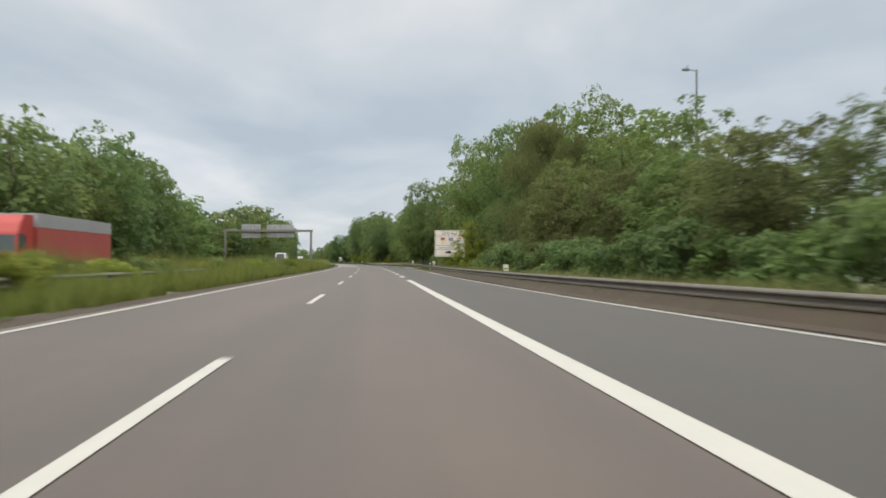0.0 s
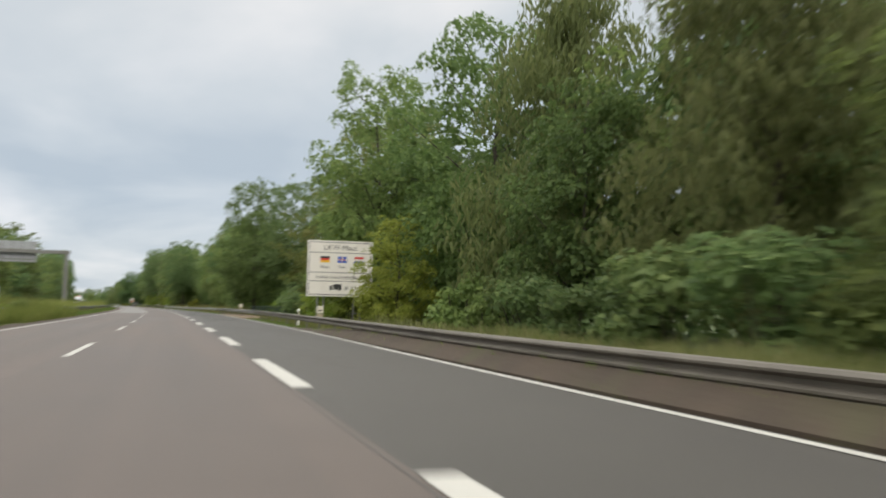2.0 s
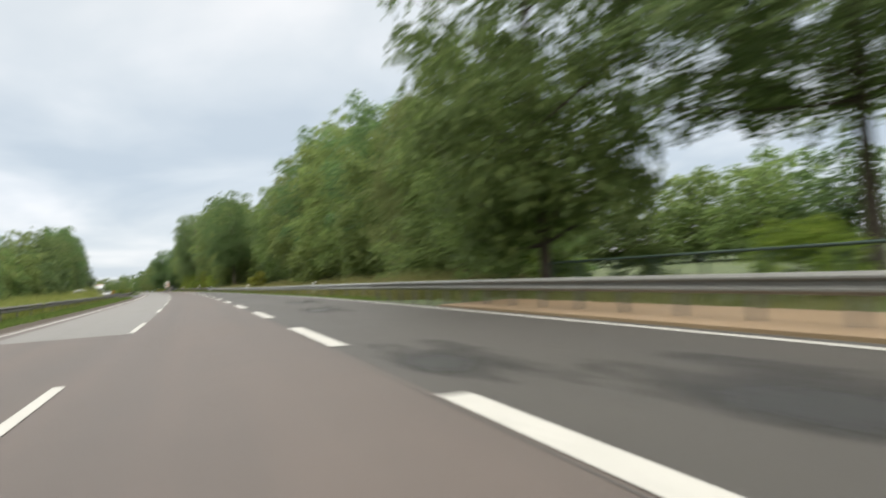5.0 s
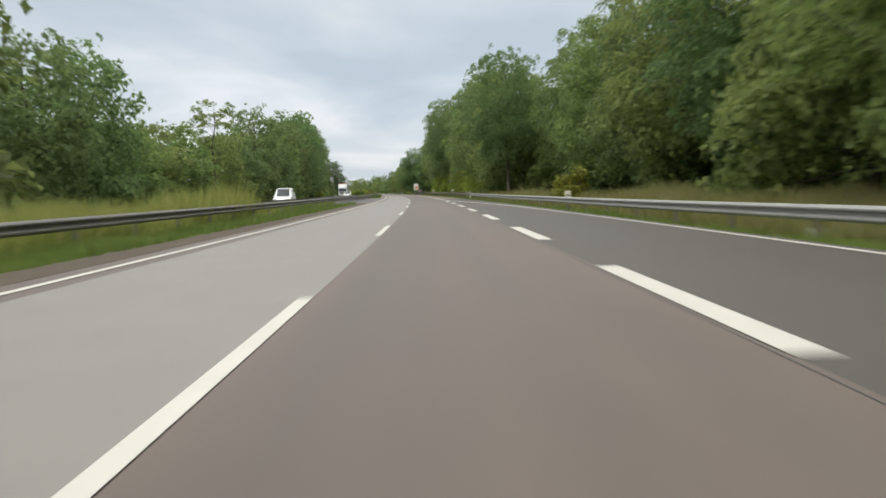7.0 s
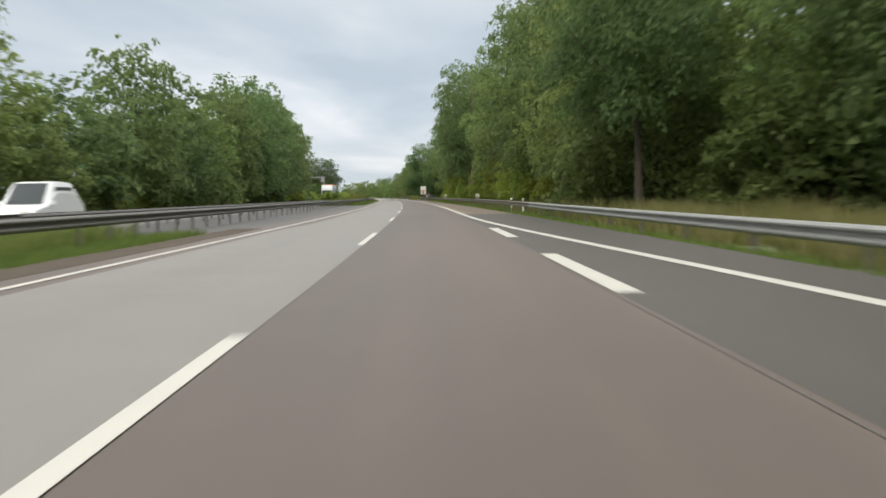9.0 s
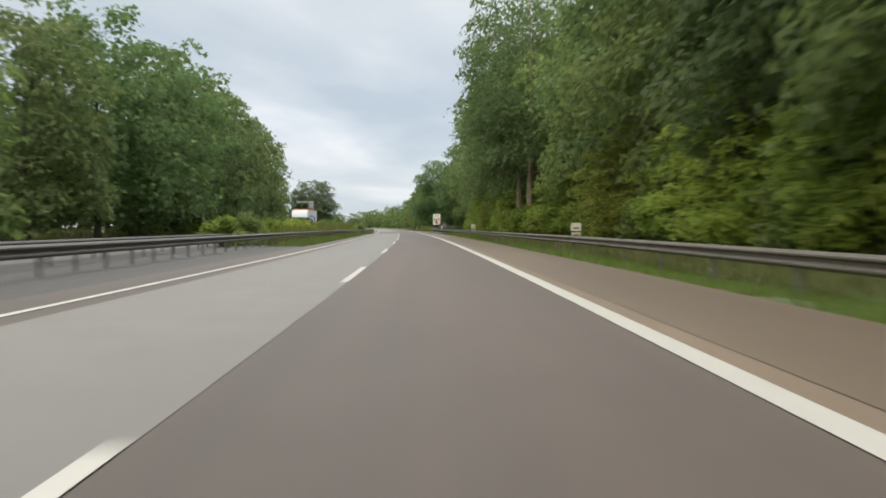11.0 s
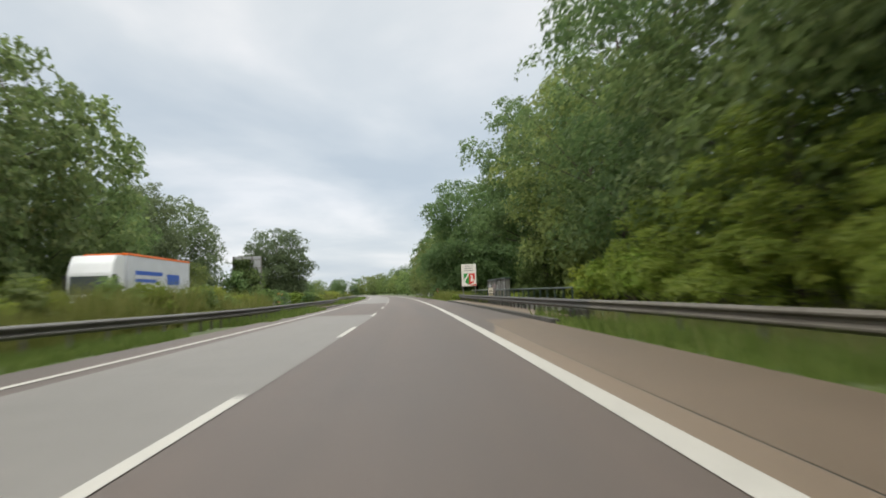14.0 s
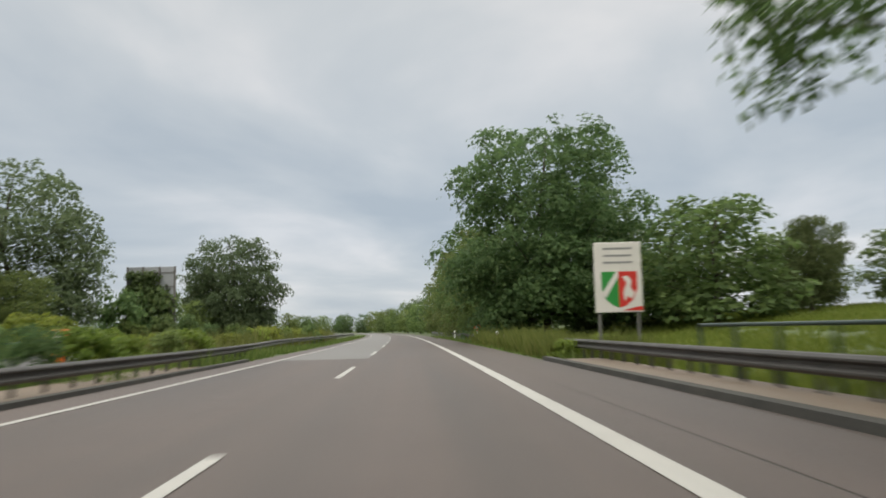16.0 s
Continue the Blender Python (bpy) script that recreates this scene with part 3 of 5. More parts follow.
POST_MESH = bpy.data.meshes.new("post")
bm.to_mesh(POST_MESH); bm.free()
POST_MESH.materials.append(M_STEEL_DARK)


def guard_rail(label, s0, s1, line, top, side, spacing=4.0, seg=16.0, mat=None, post=None):
    """side: +1 if the road lies towards larger d. A pressed beam in lengths on steel posts."""
    rail = thing("guard_rail", label, "guard rail", group="guard rails")
    s = s0
    while s < s1 - 0.01:
        e = min(s + seg, s1)
        n = max(2, int((e - s) / 2))
        vs, fs, k = [], [], len(W_LOOP)
        for i in range(n + 1):
            q = s + (e - s) * i / n
            for u, z in W_LOOP:
                vs.append(P(q, line(q) + side * (u + 0.05), top(q) + z))
        for i in range(n):
            for j in range(k):
                a, b = i * k + j, i * k + (j + 1) % k
                fs.append((a, b, b + k, a + k))
        fs.append(tuple(range(k))); fs.append(tuple(n * k + j for j in reversed(range(k))))
        part("beam", mesh_of("beam", vs, fs, mat or M_STEEL), None, rail)
        s = e
    s = s0 + spacing / 2
    post_mesh = POST_MESH
    if post:
        post_mesh = POST_MESH.copy()
        post_mesh.materials[0] = post
    while s < s1:
        p = new("post", post_mesh)
        p.parent = rail
        p.matrix_world = place(s, line(s), top(s) - 0.02)
        s += spacing
    return rail


guard_rail("soiled brownish-grey guard rail with shade in its colour over a soil bank beside the merging lane", -60, 148, RAIL_R, RAIL_RZ, -1, mat=M_RAIL_BROWN)
guard_rail("grey galvanised guard rail along the bridge cap", 148, 196, RAIL_R, RAIL_RZ, -1, spacing=2.0)
guard_rail("pale grey galvanised guard rail standing in verge grass", 196, 318, RAIL_R, RAIL_RZ, -1, mat=M_STEEL_PALE)
wood_rail = guard_rail("grey soiled guard rail with shade in its colour between hard shoulder and wood", 318, 436, RAIL_R, RAIL_RZ, -1, mat=M_RAIL_BROWN)
part("red_marker", ribbon("red_marker", 363.2, 363.9, lambda s: RAIL_R(s) - 0.07, lambda s: RAIL_R(s) + 0.03, lambda s, d: RAIL_RZ(s) + 0.004, M_RED, step=0.7, depth=0.09), None, wood_rail, "faded red paint mark")
guard_rail("dark weathered guard rail on closely set bridge posts", 436, 500, RAIL_R, RAIL_RZ, -1, spacing=1.33, mat=M_RAIL_BLACK, post=M_RAIL_BLACK)
guard_rail("grey guard rail in verge grass past the bridge", 500, 620, RAIL_R, RAIL_RZ, -1, mat=M_RAIL_DARK)
guard_rail("grey guard rail half hidden in median grass", -60, 290, RAIL_L, RAIL_LZ, 1, mat=M_RAIL_DARK)
guard_rail("dark weathered guard rail in front of the median hedge", 290, 440, RAIL_L, RAIL_LZ, 1, spacing=2.0, mat=M_RAIL_DARK)
guard_rail("dark weathered median guard rail on bridge posts", 440, 505, RAIL_L, RAIL_LZ, 1, spacing=1.33, mat=M_RAIL_BLACK, post=M_RAIL_BLACK)
guard_rail("grey median guard rail past the bridge", 505, 640, RAIL_L, RAIL_LZ, 1, mat=M_RAIL_DARK)
guard_rail("dark guard rail of the opposite carriageway", 270, 400, lambda s: -12.0, lambda s: 0.72, -1, mat=M_RAIL_DARK)
guard_rail("dark guard rail at the back of the median paving", 292, 380, lambda s: -10.9, lambda s: 0.74, 1, mat=M_RAIL_BLACK)

# ---- bridge caps, kerbs and railings ----


def cap(name, label, *a, **k):
    return tagged(new(name, ribbon(name, *a, **k)), label, "kerb", kind="structure")


cap("bridge_cap", "tan concrete bridge cap beside the merging lane", 150, 183, lambda s: PAVE_R(s) + 0.2, 9.5, 0.03, M_SAND, depth=0.3, across=2)
cap("bridge_cap", "stained concrete bridge cap under the guard rail", 440, 492, 4.55, 5.75, 0.10, M_TAN, depth=0.4, across=2)
cap("bridge_cap", "dark concrete behind the bridge rail", 446, 473, 5.75, 7.9, 0.07, M_KERB, depth=0.4, across=3)
cap("kerb", "dark weathered bridge kerb", 436, 494, 4.30, 4.55, 0.12, M_KERB, depth=0.3)
cap("bridge_cap", "pale stained concrete bridge cap in the median", 468, 494, -8.4, -6.75, 0.08, M_TAN, depth=0.4, across=3)
cap("kerb", "dark weathered median kerb", 472, 500, -6.75, -6.5, 0.10, M_KERB, depth=0.3)


def railing(label, s0, s1, line, top, spacing, bars=(0.5,), mesh=False):
    r = thing("railing", label, "railing", group="bridge railings")
    n = int((s1 - s0) / spacing)
    for zz, rad in [(0.0, 0.035)] + [(-b, 0.018) for b in bars]:
        vs, fs, k = [], [], 8
        for i in range(n + 1):
            q = s0 + (s1 - s0) * i / n
            c = P(q, line(q), top + zz)
            right = P(q, line(q) + 1, top + zz) - c
            for j in range(k):
                a = 2 * math.pi * j / k
                vs.append(c + right * math.cos(a) * rad + Vector((0, 0, math.sin(a) * rad)))
        for i in range(n):
            for j in range(k):
                a, b = i * k + j, i * k + (j + 1) % k
                fs.append((a, b, b + k, a + k))
        part("handrail" if zz == 0 else "rail_bar", mesh_of("handrail", vs, fs, M_RAILGREEN, smooth=True), None, r)
    pm = bpy.data.meshes.new("railing_post")
    b2 = boxed(-0.03, 0.03, -0.03, 0.03, -top - 0.25, 0)
    b2.to_mesh(pm); b2.free(); pm.materials.append(M_RAILGREEN)
    for i in range(n + 1):
        q = s0 + (s1 - s0) * i / n
        o = new("railing_post", pm); o.parent = r
        o.matrix_world = place(q, line(q), top)
    if mesh:
        bar = bpy.data.meshes.new("baluster")
        b2 = boxed(-0.008, 0.008, -0.008, 0.008, -0.9, 0)
        b2.to_mesh(bar); b2.free(); bar.materials.append(M_RAILGREEN)
        q = s0
        while q < s1:
            o = new("baluster", bar); o.parent = r
            o.matrix_world = place(q, line(q), top)
            q += 0.3
    return r


railing("dark green steel railing with upright bars along the bridge edge", 150, 183, lambda s: 10.9, 1.08, 2.0, bars=(0.85,), mesh=True)
railing("dark green steel railing of posts and bars", 440.5, 483.5, lambda s: 5.88, 1.05, 1.75, bars=(0.45,))
railing("dark green railing at the median bridge edge", 458, 498, lambda s: -11.4, 1.0, 1.75, bars=(0.45,))

# ---- posts beside the road ----


def delineator():
    t = thing("delineator_post", "white plastic delineator post with black band", "road post", group="delineator posts")
    bm = bmesh.new()
    prof = [(-0.06, -0.05), (0.06, -0.05), (0.075, 0.0), (0.0, 0.07), (-0.075, 0.0)]
    lo, hi = [bm.verts.new((x, y, -0.25)) for x, y in prof], [bm.verts.new((x, y, 0.98 if y < 0.03 else 1.04)) for x, y in prof]
    for i in range(5):
        bm.faces.new((lo[i], lo[(i + 1) % 5], hi[(i + 1) % 5], hi[i]))
    bm.faces.new(hi)
    bm.faces.new(list(reversed(lo)))
    part("shaft", bm, M_PLASTIC, t)
    bm = bmesh.new()
    a = [bm.verts.new((x * 1.03, y * 1.03, 0.62 + (0.06 if x > 0 else 0))) for x, y in prof]
    b = [bm.verts.new((x * 1.03, y * 1.03, 0.84 + (0.06 if x > 0 else 0))) for x, y in prof]
    for i in range(5):
        bm.faces.new((a[i], a[(i + 1) % 5], b[(i + 1) % 5], b[i]))
    part("band", bm, M_BLACK, t, "black diagonal band")
    part("reflector", boxed(-0.025, 0.025, -0.062, -0.054, 0.66, 0.84, bevel=0.003), M_REFLECT, t, "pale rectangular reflector")
    return t


def km_board():
    t = thing("kilometre_board", "white roadside kilometre board on a pale post", "road sign", group="kilometre boards")
    part("plate", boxed(-0.15, 0.15, -0.02, 0.02, 0.62, 0.98, bevel=0.012), M_BOARD, t)
    part("lower_plate", boxed(-0.14, 0.14, -0.018, 0.018, 0.26, 0.56, bevel=0.01), M_PLASTIC_AGED, t, "yellowed lower plate")
    part("post", rodded((0, 0.03, -0.8), (0, 0.03, 0.95), 0.03), M_STEEL, t)
    part("printed_bar", boxed(-0.1, 0.1, -0.024, -0.02, 0.72, 0.78), M_GREY_TEXT, t, "grey unreadable line of print")
    part("printed_bar", boxed(-0.09, 0.09, -0.022, -0.018, 0.4, 0.46), M_GREY_TEXT, t, "grey unreadable line of print")
    return t


first = delineator(); first.matrix_world = place(124.6, 7.42, -0.05)
for s, d in ((217, 8.3), (325, 6.5), (333, 6.7), (380, -11.2), (519, 5.6), (531, 5.4), (560, 5.6), (150, -10.6), (100, -10.4)):
    copy_thing(first, place(s, d, -0.15 if d > 0 else -0.12, turn=random.uniform(-6, 6)))
first = km_board(); first.matrix_world = place(64.6, 7.25, -0.03)
for s, d, z in ((116.7, 7.25, 0.18), (164.8, 7.75, 0.30), (257.5, 6.95, -0.08), (362.5, 6.7, 0.27), (414.0, 6.2, 0.33), (467.0, 5.70, 0.22)):
    copy_thing(first, place(s, d, z) @ Matrix.Diagonal((1.5 if 300 < s < 440 else 1.1, 1, 1, 1)))

# ---- the toll sign ----


def flag(parent, x, z, w, h, bands, upright=False):
    f = part("flag", boxed(x - w / 2, x + w / 2, -0.062, -0.058, z - h / 2, z + h / 2), M_WHITE, parent)
    n = len(bands)
    for i, m in enumerate(bands):
        if m:
            z1 = z + h / 2 - h * i / n
            part("stripe", boxed(x - w / 2 + 0.004, x + w / 2 - 0.004, -0.068, -0.062, z1 - h / n, z1), m, f)
    return f


toll = thing("toll_sign", "large cream-white road toll sign with three flags and black print", "road sign", place(126.7, 10.25, -0.15, turn=-4))
W2, Z0, Z1 = 2.04, 1.93, 5.42
part("panel", boxed(-W2, W2, -0.05, 0.03, Z0, Z1, bevel=0.02), M_CREAM, toll)
bm = bmesh.new()
for a in ((-W2 + 0.09, W2 - 0.09, Z1 - 0.13, Z1 - 0.09), (-W2 + 0.09, W2 - 0.09, Z0 + 0.09, Z0 + 0.14)):
    box(bm, a[0], a[1], -0.056, -0.05, a[2], a[3])
for a in ((-W2 + 0.09, -W2 + 0.13), (W2 - 0.13, W2 - 0.09)):
    box(bm, a[0], a[1], -0.056, -0.05, Z0 + 0.14, Z1 - 0.13)
part("border", bm, M_GREY_TEXT, toll, "thin black border")
for z in (4.66, 3.42, 2.88):
    part("divider", boxed(-W2 + 0.13, W2 - 0.13, -0.056, -0.05, z - 0.02, z + 0.02), M_GREY_TEXT, toll, "thin black dividing line")
for words, size, x, z in (("LKW-Maut", 0.46, 0, 4.97), ("Maut", 0.27, -0.95, 3.76), ("Toll", 0.27, 0.12, 3.76), ("Tol", 0.27, 1.18, 3.76), ("www.mauttabelle.de", 0.37, 0.02, 3.14), ("ab 7,5t", 0.33, 0.72, 2.46)):
    o = part("lettering", text_mesh(words, size, M_GREY_TEXT), None, toll, "dark printed lettering")
    o.matrix_parent_inverse = Matrix.Identity(4)
    o.matrix_basis = pose(x, -0.056, z, 90, 0, 0)
flag(toll, -0.95, 4.24, 0.58, 0.40, (M_BLACK, M_RED, M_GOLD))
uk = flag(toll, 0.12, 4.24, 0.58, 0.40, (M_BLUE,))
for a in ((-0.17, 0.41, 4.20, 4.28), (0.08, 0.16, 4.04, 4.44)):
    part("cross", boxed(a[0] + 0.004, a[1] - 0.004, -0.073, -0.068, a[2], a[3]), M_WHITE, uk)
for a in ((-0.17, 0.41, 4.22, 4.26), (0.10, 0.14, 4.04, 4.44)):
    part("cross", boxed(a[0] + 0.006, a[1] - 0.006, -0.077, -0.073, a[2], a[3]), M_RED, uk)
flag(toll, 1.18, 4.24, 0.58, 0.40, (M_RED, None, M_BLUE))
bm = box(bmesh.new(), -0.40, 0.12, -0.058, -0.05, 2.42, 2.70)
box(bm, -0.62, -0.44, -0.058, -0.05, 2.40, 2.60)
box(bm, -0.62, 0.12, -0.058, -0.05, 2.36, 2.41)
for x in (-0.53, -0.08, 0.04):
    rod(bm, (x, -0.058, 2.35), (x, -0.05, 2.35), 0.055, sides=14)
part("lorry_pictogram", bm, M_BLACK, toll, "black lorry pictogram")
for x in (-1.35, -0.95, 0.95, 1.35):
    part("post", rodded((x, 0.10 if abs(x) > 1 else 0.55, -0.1), (x, 0.10, 5.2) if abs(x) > 1 else (x, 0.12, 3.3), 0.055), M_STEEL, toll, "grey steel tube post")
for x in (-1.15, 1.15):
    part("brace", rodded((x - 0.2, 0.1, 0.9), (x + 0.2, 0.4, 0.9), 0.03), M_STEEL, toll)

# ---- the state boundary sign ----
ns = thing("boundary_sign", "white state boundary sign with a green and red shield", "road sign", place(491.8, 6.38, -0.1, turn=-3))
part("panel", boxed(-0.73, 0.73, -0.04, 0.03, 1.58, 3.75, bevel=0.02), M_WHITE, ns)
for w, z in ((0.45, 3.55), (0.43, 3.33), (0.45, 3.12)):
    part("printed_bar", boxed(-w, w, -0.046, -0.04, z - 0.032, z + 0.032), M_PALE_TEXT, ns, "blurred dark line of print")


def shield_piece(name, pts, mat, y):
    bm = bmesh.new()
    vs = [bm.verts.new((x * 0.87, y, 0.12 + z * 0.93)) for x, z in pts]
    f = bm.faces.new(vs)
    ex = bmesh.ops.extrude_face_region(bm, geom=[f])
    bmesh.ops.translate(bm, vec=(0, 0.006, 0), verts=[v for v in ex["geom"] if isinstance(v, bmesh.types.BMVert)])
    bmesh.ops.recalc_face_normals(bm, faces=bm.faces)
    return part(name, bm, mat, ns)


shield_piece("shield_green", [(-0.60, 2.92), (0.0, 2.92), (0.0, 1.72), (-0.22, 1.80), (-0.48, 2.02), (-0.60, 2.35)], M_GREEN, -0.048)
shield_piece("shield_red", [(0.0, 2.92), (0.66, 2.92), (0.66, 2.35), (0.52, 2.0), (0.24, 1.78), (0.0, 1.72)], M_RED, -0.048)
shield_piece("shield_wave", [(-0.60, 2.20), (-0.08, 2.92), (0.0, 2.92), (0.0, 2.75), (-0.46, 2.05), (-0.57, 2.2)], M_WHITE, -0.054)
shield_piece("shield_figure", [(0.16, 2.25), (0.28, 2.55), (0.14, 2.75), (0.34, 2.78), (0.46, 2.6), (0.42, 2.4), (0.56, 2.2), (0.44, 2.0), (0.3, 2.12), (0.2, 1.92)], M_WHITE, -0.054)
shield_piece("corner_mark", [(0.1, 1.62), (0.82, 1.62), (0.82, 1.76), (0.5, 1.72)], M_RED, -0.048)
for x in (-0.6, 0.6):
    part("post", rodded((x, 0.07, -0.2), (x, 0.07, 3.75), 0.045), M_STEEL, ns, "grey steel tube post")

# ---- gantry over the opposite carriageway, seen from behind ----
gantry = thing("sign_gantry", "grey steel gantry with two sign boards seen from behind", "sign gantry", place(190, 0, 0))
for x in (-28.95, -11.57):
    part("column", boxed(x - 0.22, x + 0.22, -0.22, 0.22, -0.2, 7.6, bevel=0.02), M_STEEL, gantry)
part("beam", boxed(-29.4, -11.2, -0.25, 0.25, 7.25, 7.7, bevel=0.02), M_STEEL, gantry)
part("lower_chord", boxed(-25.6, -15.2, -0.45, -0.33, 6.35, 6.47), M_STEEL, gantry)
for x0, x1, z0, z1 in ((-25.7, -21.9, 5.95, 8.8), (-20.6, -15.1, 6.1, 8.75)):
    b_ = part("sign_board", boxed(x0, x1, 0.34, 0.42, z0, z1, bevel=0.02), M_ALU_BACK, gantry, "grey back of a sign board")
    for i in range(5):
        x = x0 + 0.5 + (x1 - x0 - 1.0) * i / 4
        part("stiffener", boxed(x - 0.04, x + 0.04, 0.26, 0.34, z0 + 0.05, z1 - 0.05), M_STEEL, b_)

# ---- tall mast beyond the trees ----
mast = thing("street_lamp", "tall grey steel lamp mast with a short arm", "street lamp", place(79.8, 24.6, -0.1))
part("pole", rodded((0, 0, -0.2), (0, 0, 16.0), 0.13, 0.07, sides=12), M_STEEL, mast)
part("arm", rodded((0.05, 0, 15.95), (-0.75, 0, 16.0), 0.05, 0.04), M_STEEL, mast)
part("lamp_head", boxed(-1.15, -0.6, -0.14, 0.14, 15.92, 16.08, bevel=0.04), M_STEEL_DARK, mast, "flat dark lamp head")
part("finial", rodded((-0.75, 0, 16.05), (-0.72, 0, 16.35), 0.06, 0.03), M_STEEL_DARK, mast)

# ---- large sign seen from behind beyond the opposite carriageway ----
ls = thing("large_sign", "large dark sign board seen from behind, overgrown with ivy", "road sign", place(549, -25.2, 0.0))
part("panel", boxed(-2.3, 2.3, 0.0, 0.08, 2.9, 8.0, bevel=0.02), M_ALU_BACK, ls)
for x in (-2.3, -0.8, 0.8, 2.3):
    part("post", boxed(x - 0.09, x + 0.09, -0.18, 0.0, -0.2, 8.0), M_STEEL_DARK, ls)
for z in (3.4, 4.7, 6.0, 7.4):
    part("crossbar", boxed(-2.25, 2.25, -0.06, 0.0, z - 0.05, z + 0.05), M_STEEL_DARK, ls)

# ---- emergency phones ----


def phone(m):
    t = thing("emergency_phone", "orange roadside emergency phone pillar", "emergency phone", m, "emergency phones")
    part("pillar", boxed(-0.2, 0.2, -0.16, 0.16, -0.15, 1.15, bevel=0.03), M_ORANGE, t)
    part("hood", boxed(-0.26, 0.26, -0.2, 0.2, 1.12, 1.5, bevel=0.05), M_ORANGE, t)
    part("speaker_panel", boxed(-0.13, 0.13, -0.168, -0.158, 0.62, 1.02, bevel=0.004), M_STEEL_DARK, t, "dark speaker panel")
    part("pictogram_plate", boxed(-0.15, 0.15, -0.208, -0.2, 1.2, 1.42), M_WHITE, t, "small white plate")
    return t


phone(place(532, 5.5, -0.1))
phone(place(498, -13.1, -0.05))

# ---- stained roadside wall ----
wall = thing("roadside_wall", "stained grey roadside wall with sprayed patches under a dark green cap", "wall", place(466.9, 6.2, -0.15))
part("wall_body", boxed(-0.12, 0.12, -5.3, 5.3, -0.2, 1.86, bevel=0.01), M_WALL, wall)
part("cap", boxed(-0.2, 0.2, -5.4, 5.4, 1.86, 1.95, bevel=0.01), M_RAILGREEN, wall, "dark green metal cap")
for y in (-5.1, -2.6, 0.0, 2.6, 5.1):
    part("pier", boxed(-0.17, -0.12, y - 0.09, y + 0.09, -0.2, 1.86), M_WALL, wall)
for y0, y1, z0, z1, m in ((q[0] * 0.74, q[1] * 0.74, *q[2:]) for q in ((-6.7, -5.6, 1.2, 1.7, M_SPRAY_W), (-5.4, -4.4, 0.7, 1.1, M_SPRAY_Y), (-4.0, -3.0, 1.25, 1.6, M_SPRAY_W), (-2.9, -1.4, 0.75, 1.15, M_SPRAY_Y), (-1.2, -0.3, 1.2, 1.55, M_SPRAY_W), (0.0, 1.9, 0.9, 1.65, M_SPRAY_P), (2.3, 3.3, 0.7, 1.6, M_SPRAY_P), (3.5, 4.4, 0.95, 1.7, M_SPRAY_W), (4.7, 6.6, 0.6, 1.65, M_SPRAY_W))):
    bm = bmesh.new()
    ring = []
    for i in range(26):
        a = 2 * math.pi * i / 26
        q = 1 + 0.3 * noise.noise(Vector((math.cos(a) * 2.2 + y0, math.sin(a) * 2.2, z0)))
        u, v = (math.copysign(abs(w) ** 0.5, w) * q for w in (math.cos(a), math.sin(a)))
        ring.append(bm.verts.new((-0.125, (y0 + y1) / 2 + u * (y1 - y0) / 2, (z0 + z1) / 2 + v * (z1 - z0) / 2)))
    bm.faces.new(list(reversed(ring)))
    part("sprayed_patch", bm, m, wall, "sprayed paint patch")


# ---- vehicles on the opposite carriageway (they face the camera: local -y is their front) ----
def wheel(parent, x, y, r, w=0.26):
    t = part("wheel", rodded((x - w / 2, y, r), (x + w / 2, y, r), r, sides=20), M_TYRE, parent)
    part("rim", rodded((x - w / 2 - 0.01, y, r), (x + w / 2 + 0.01, y, r), r * 0.6, sides=16), M_RIM, t)
    return t


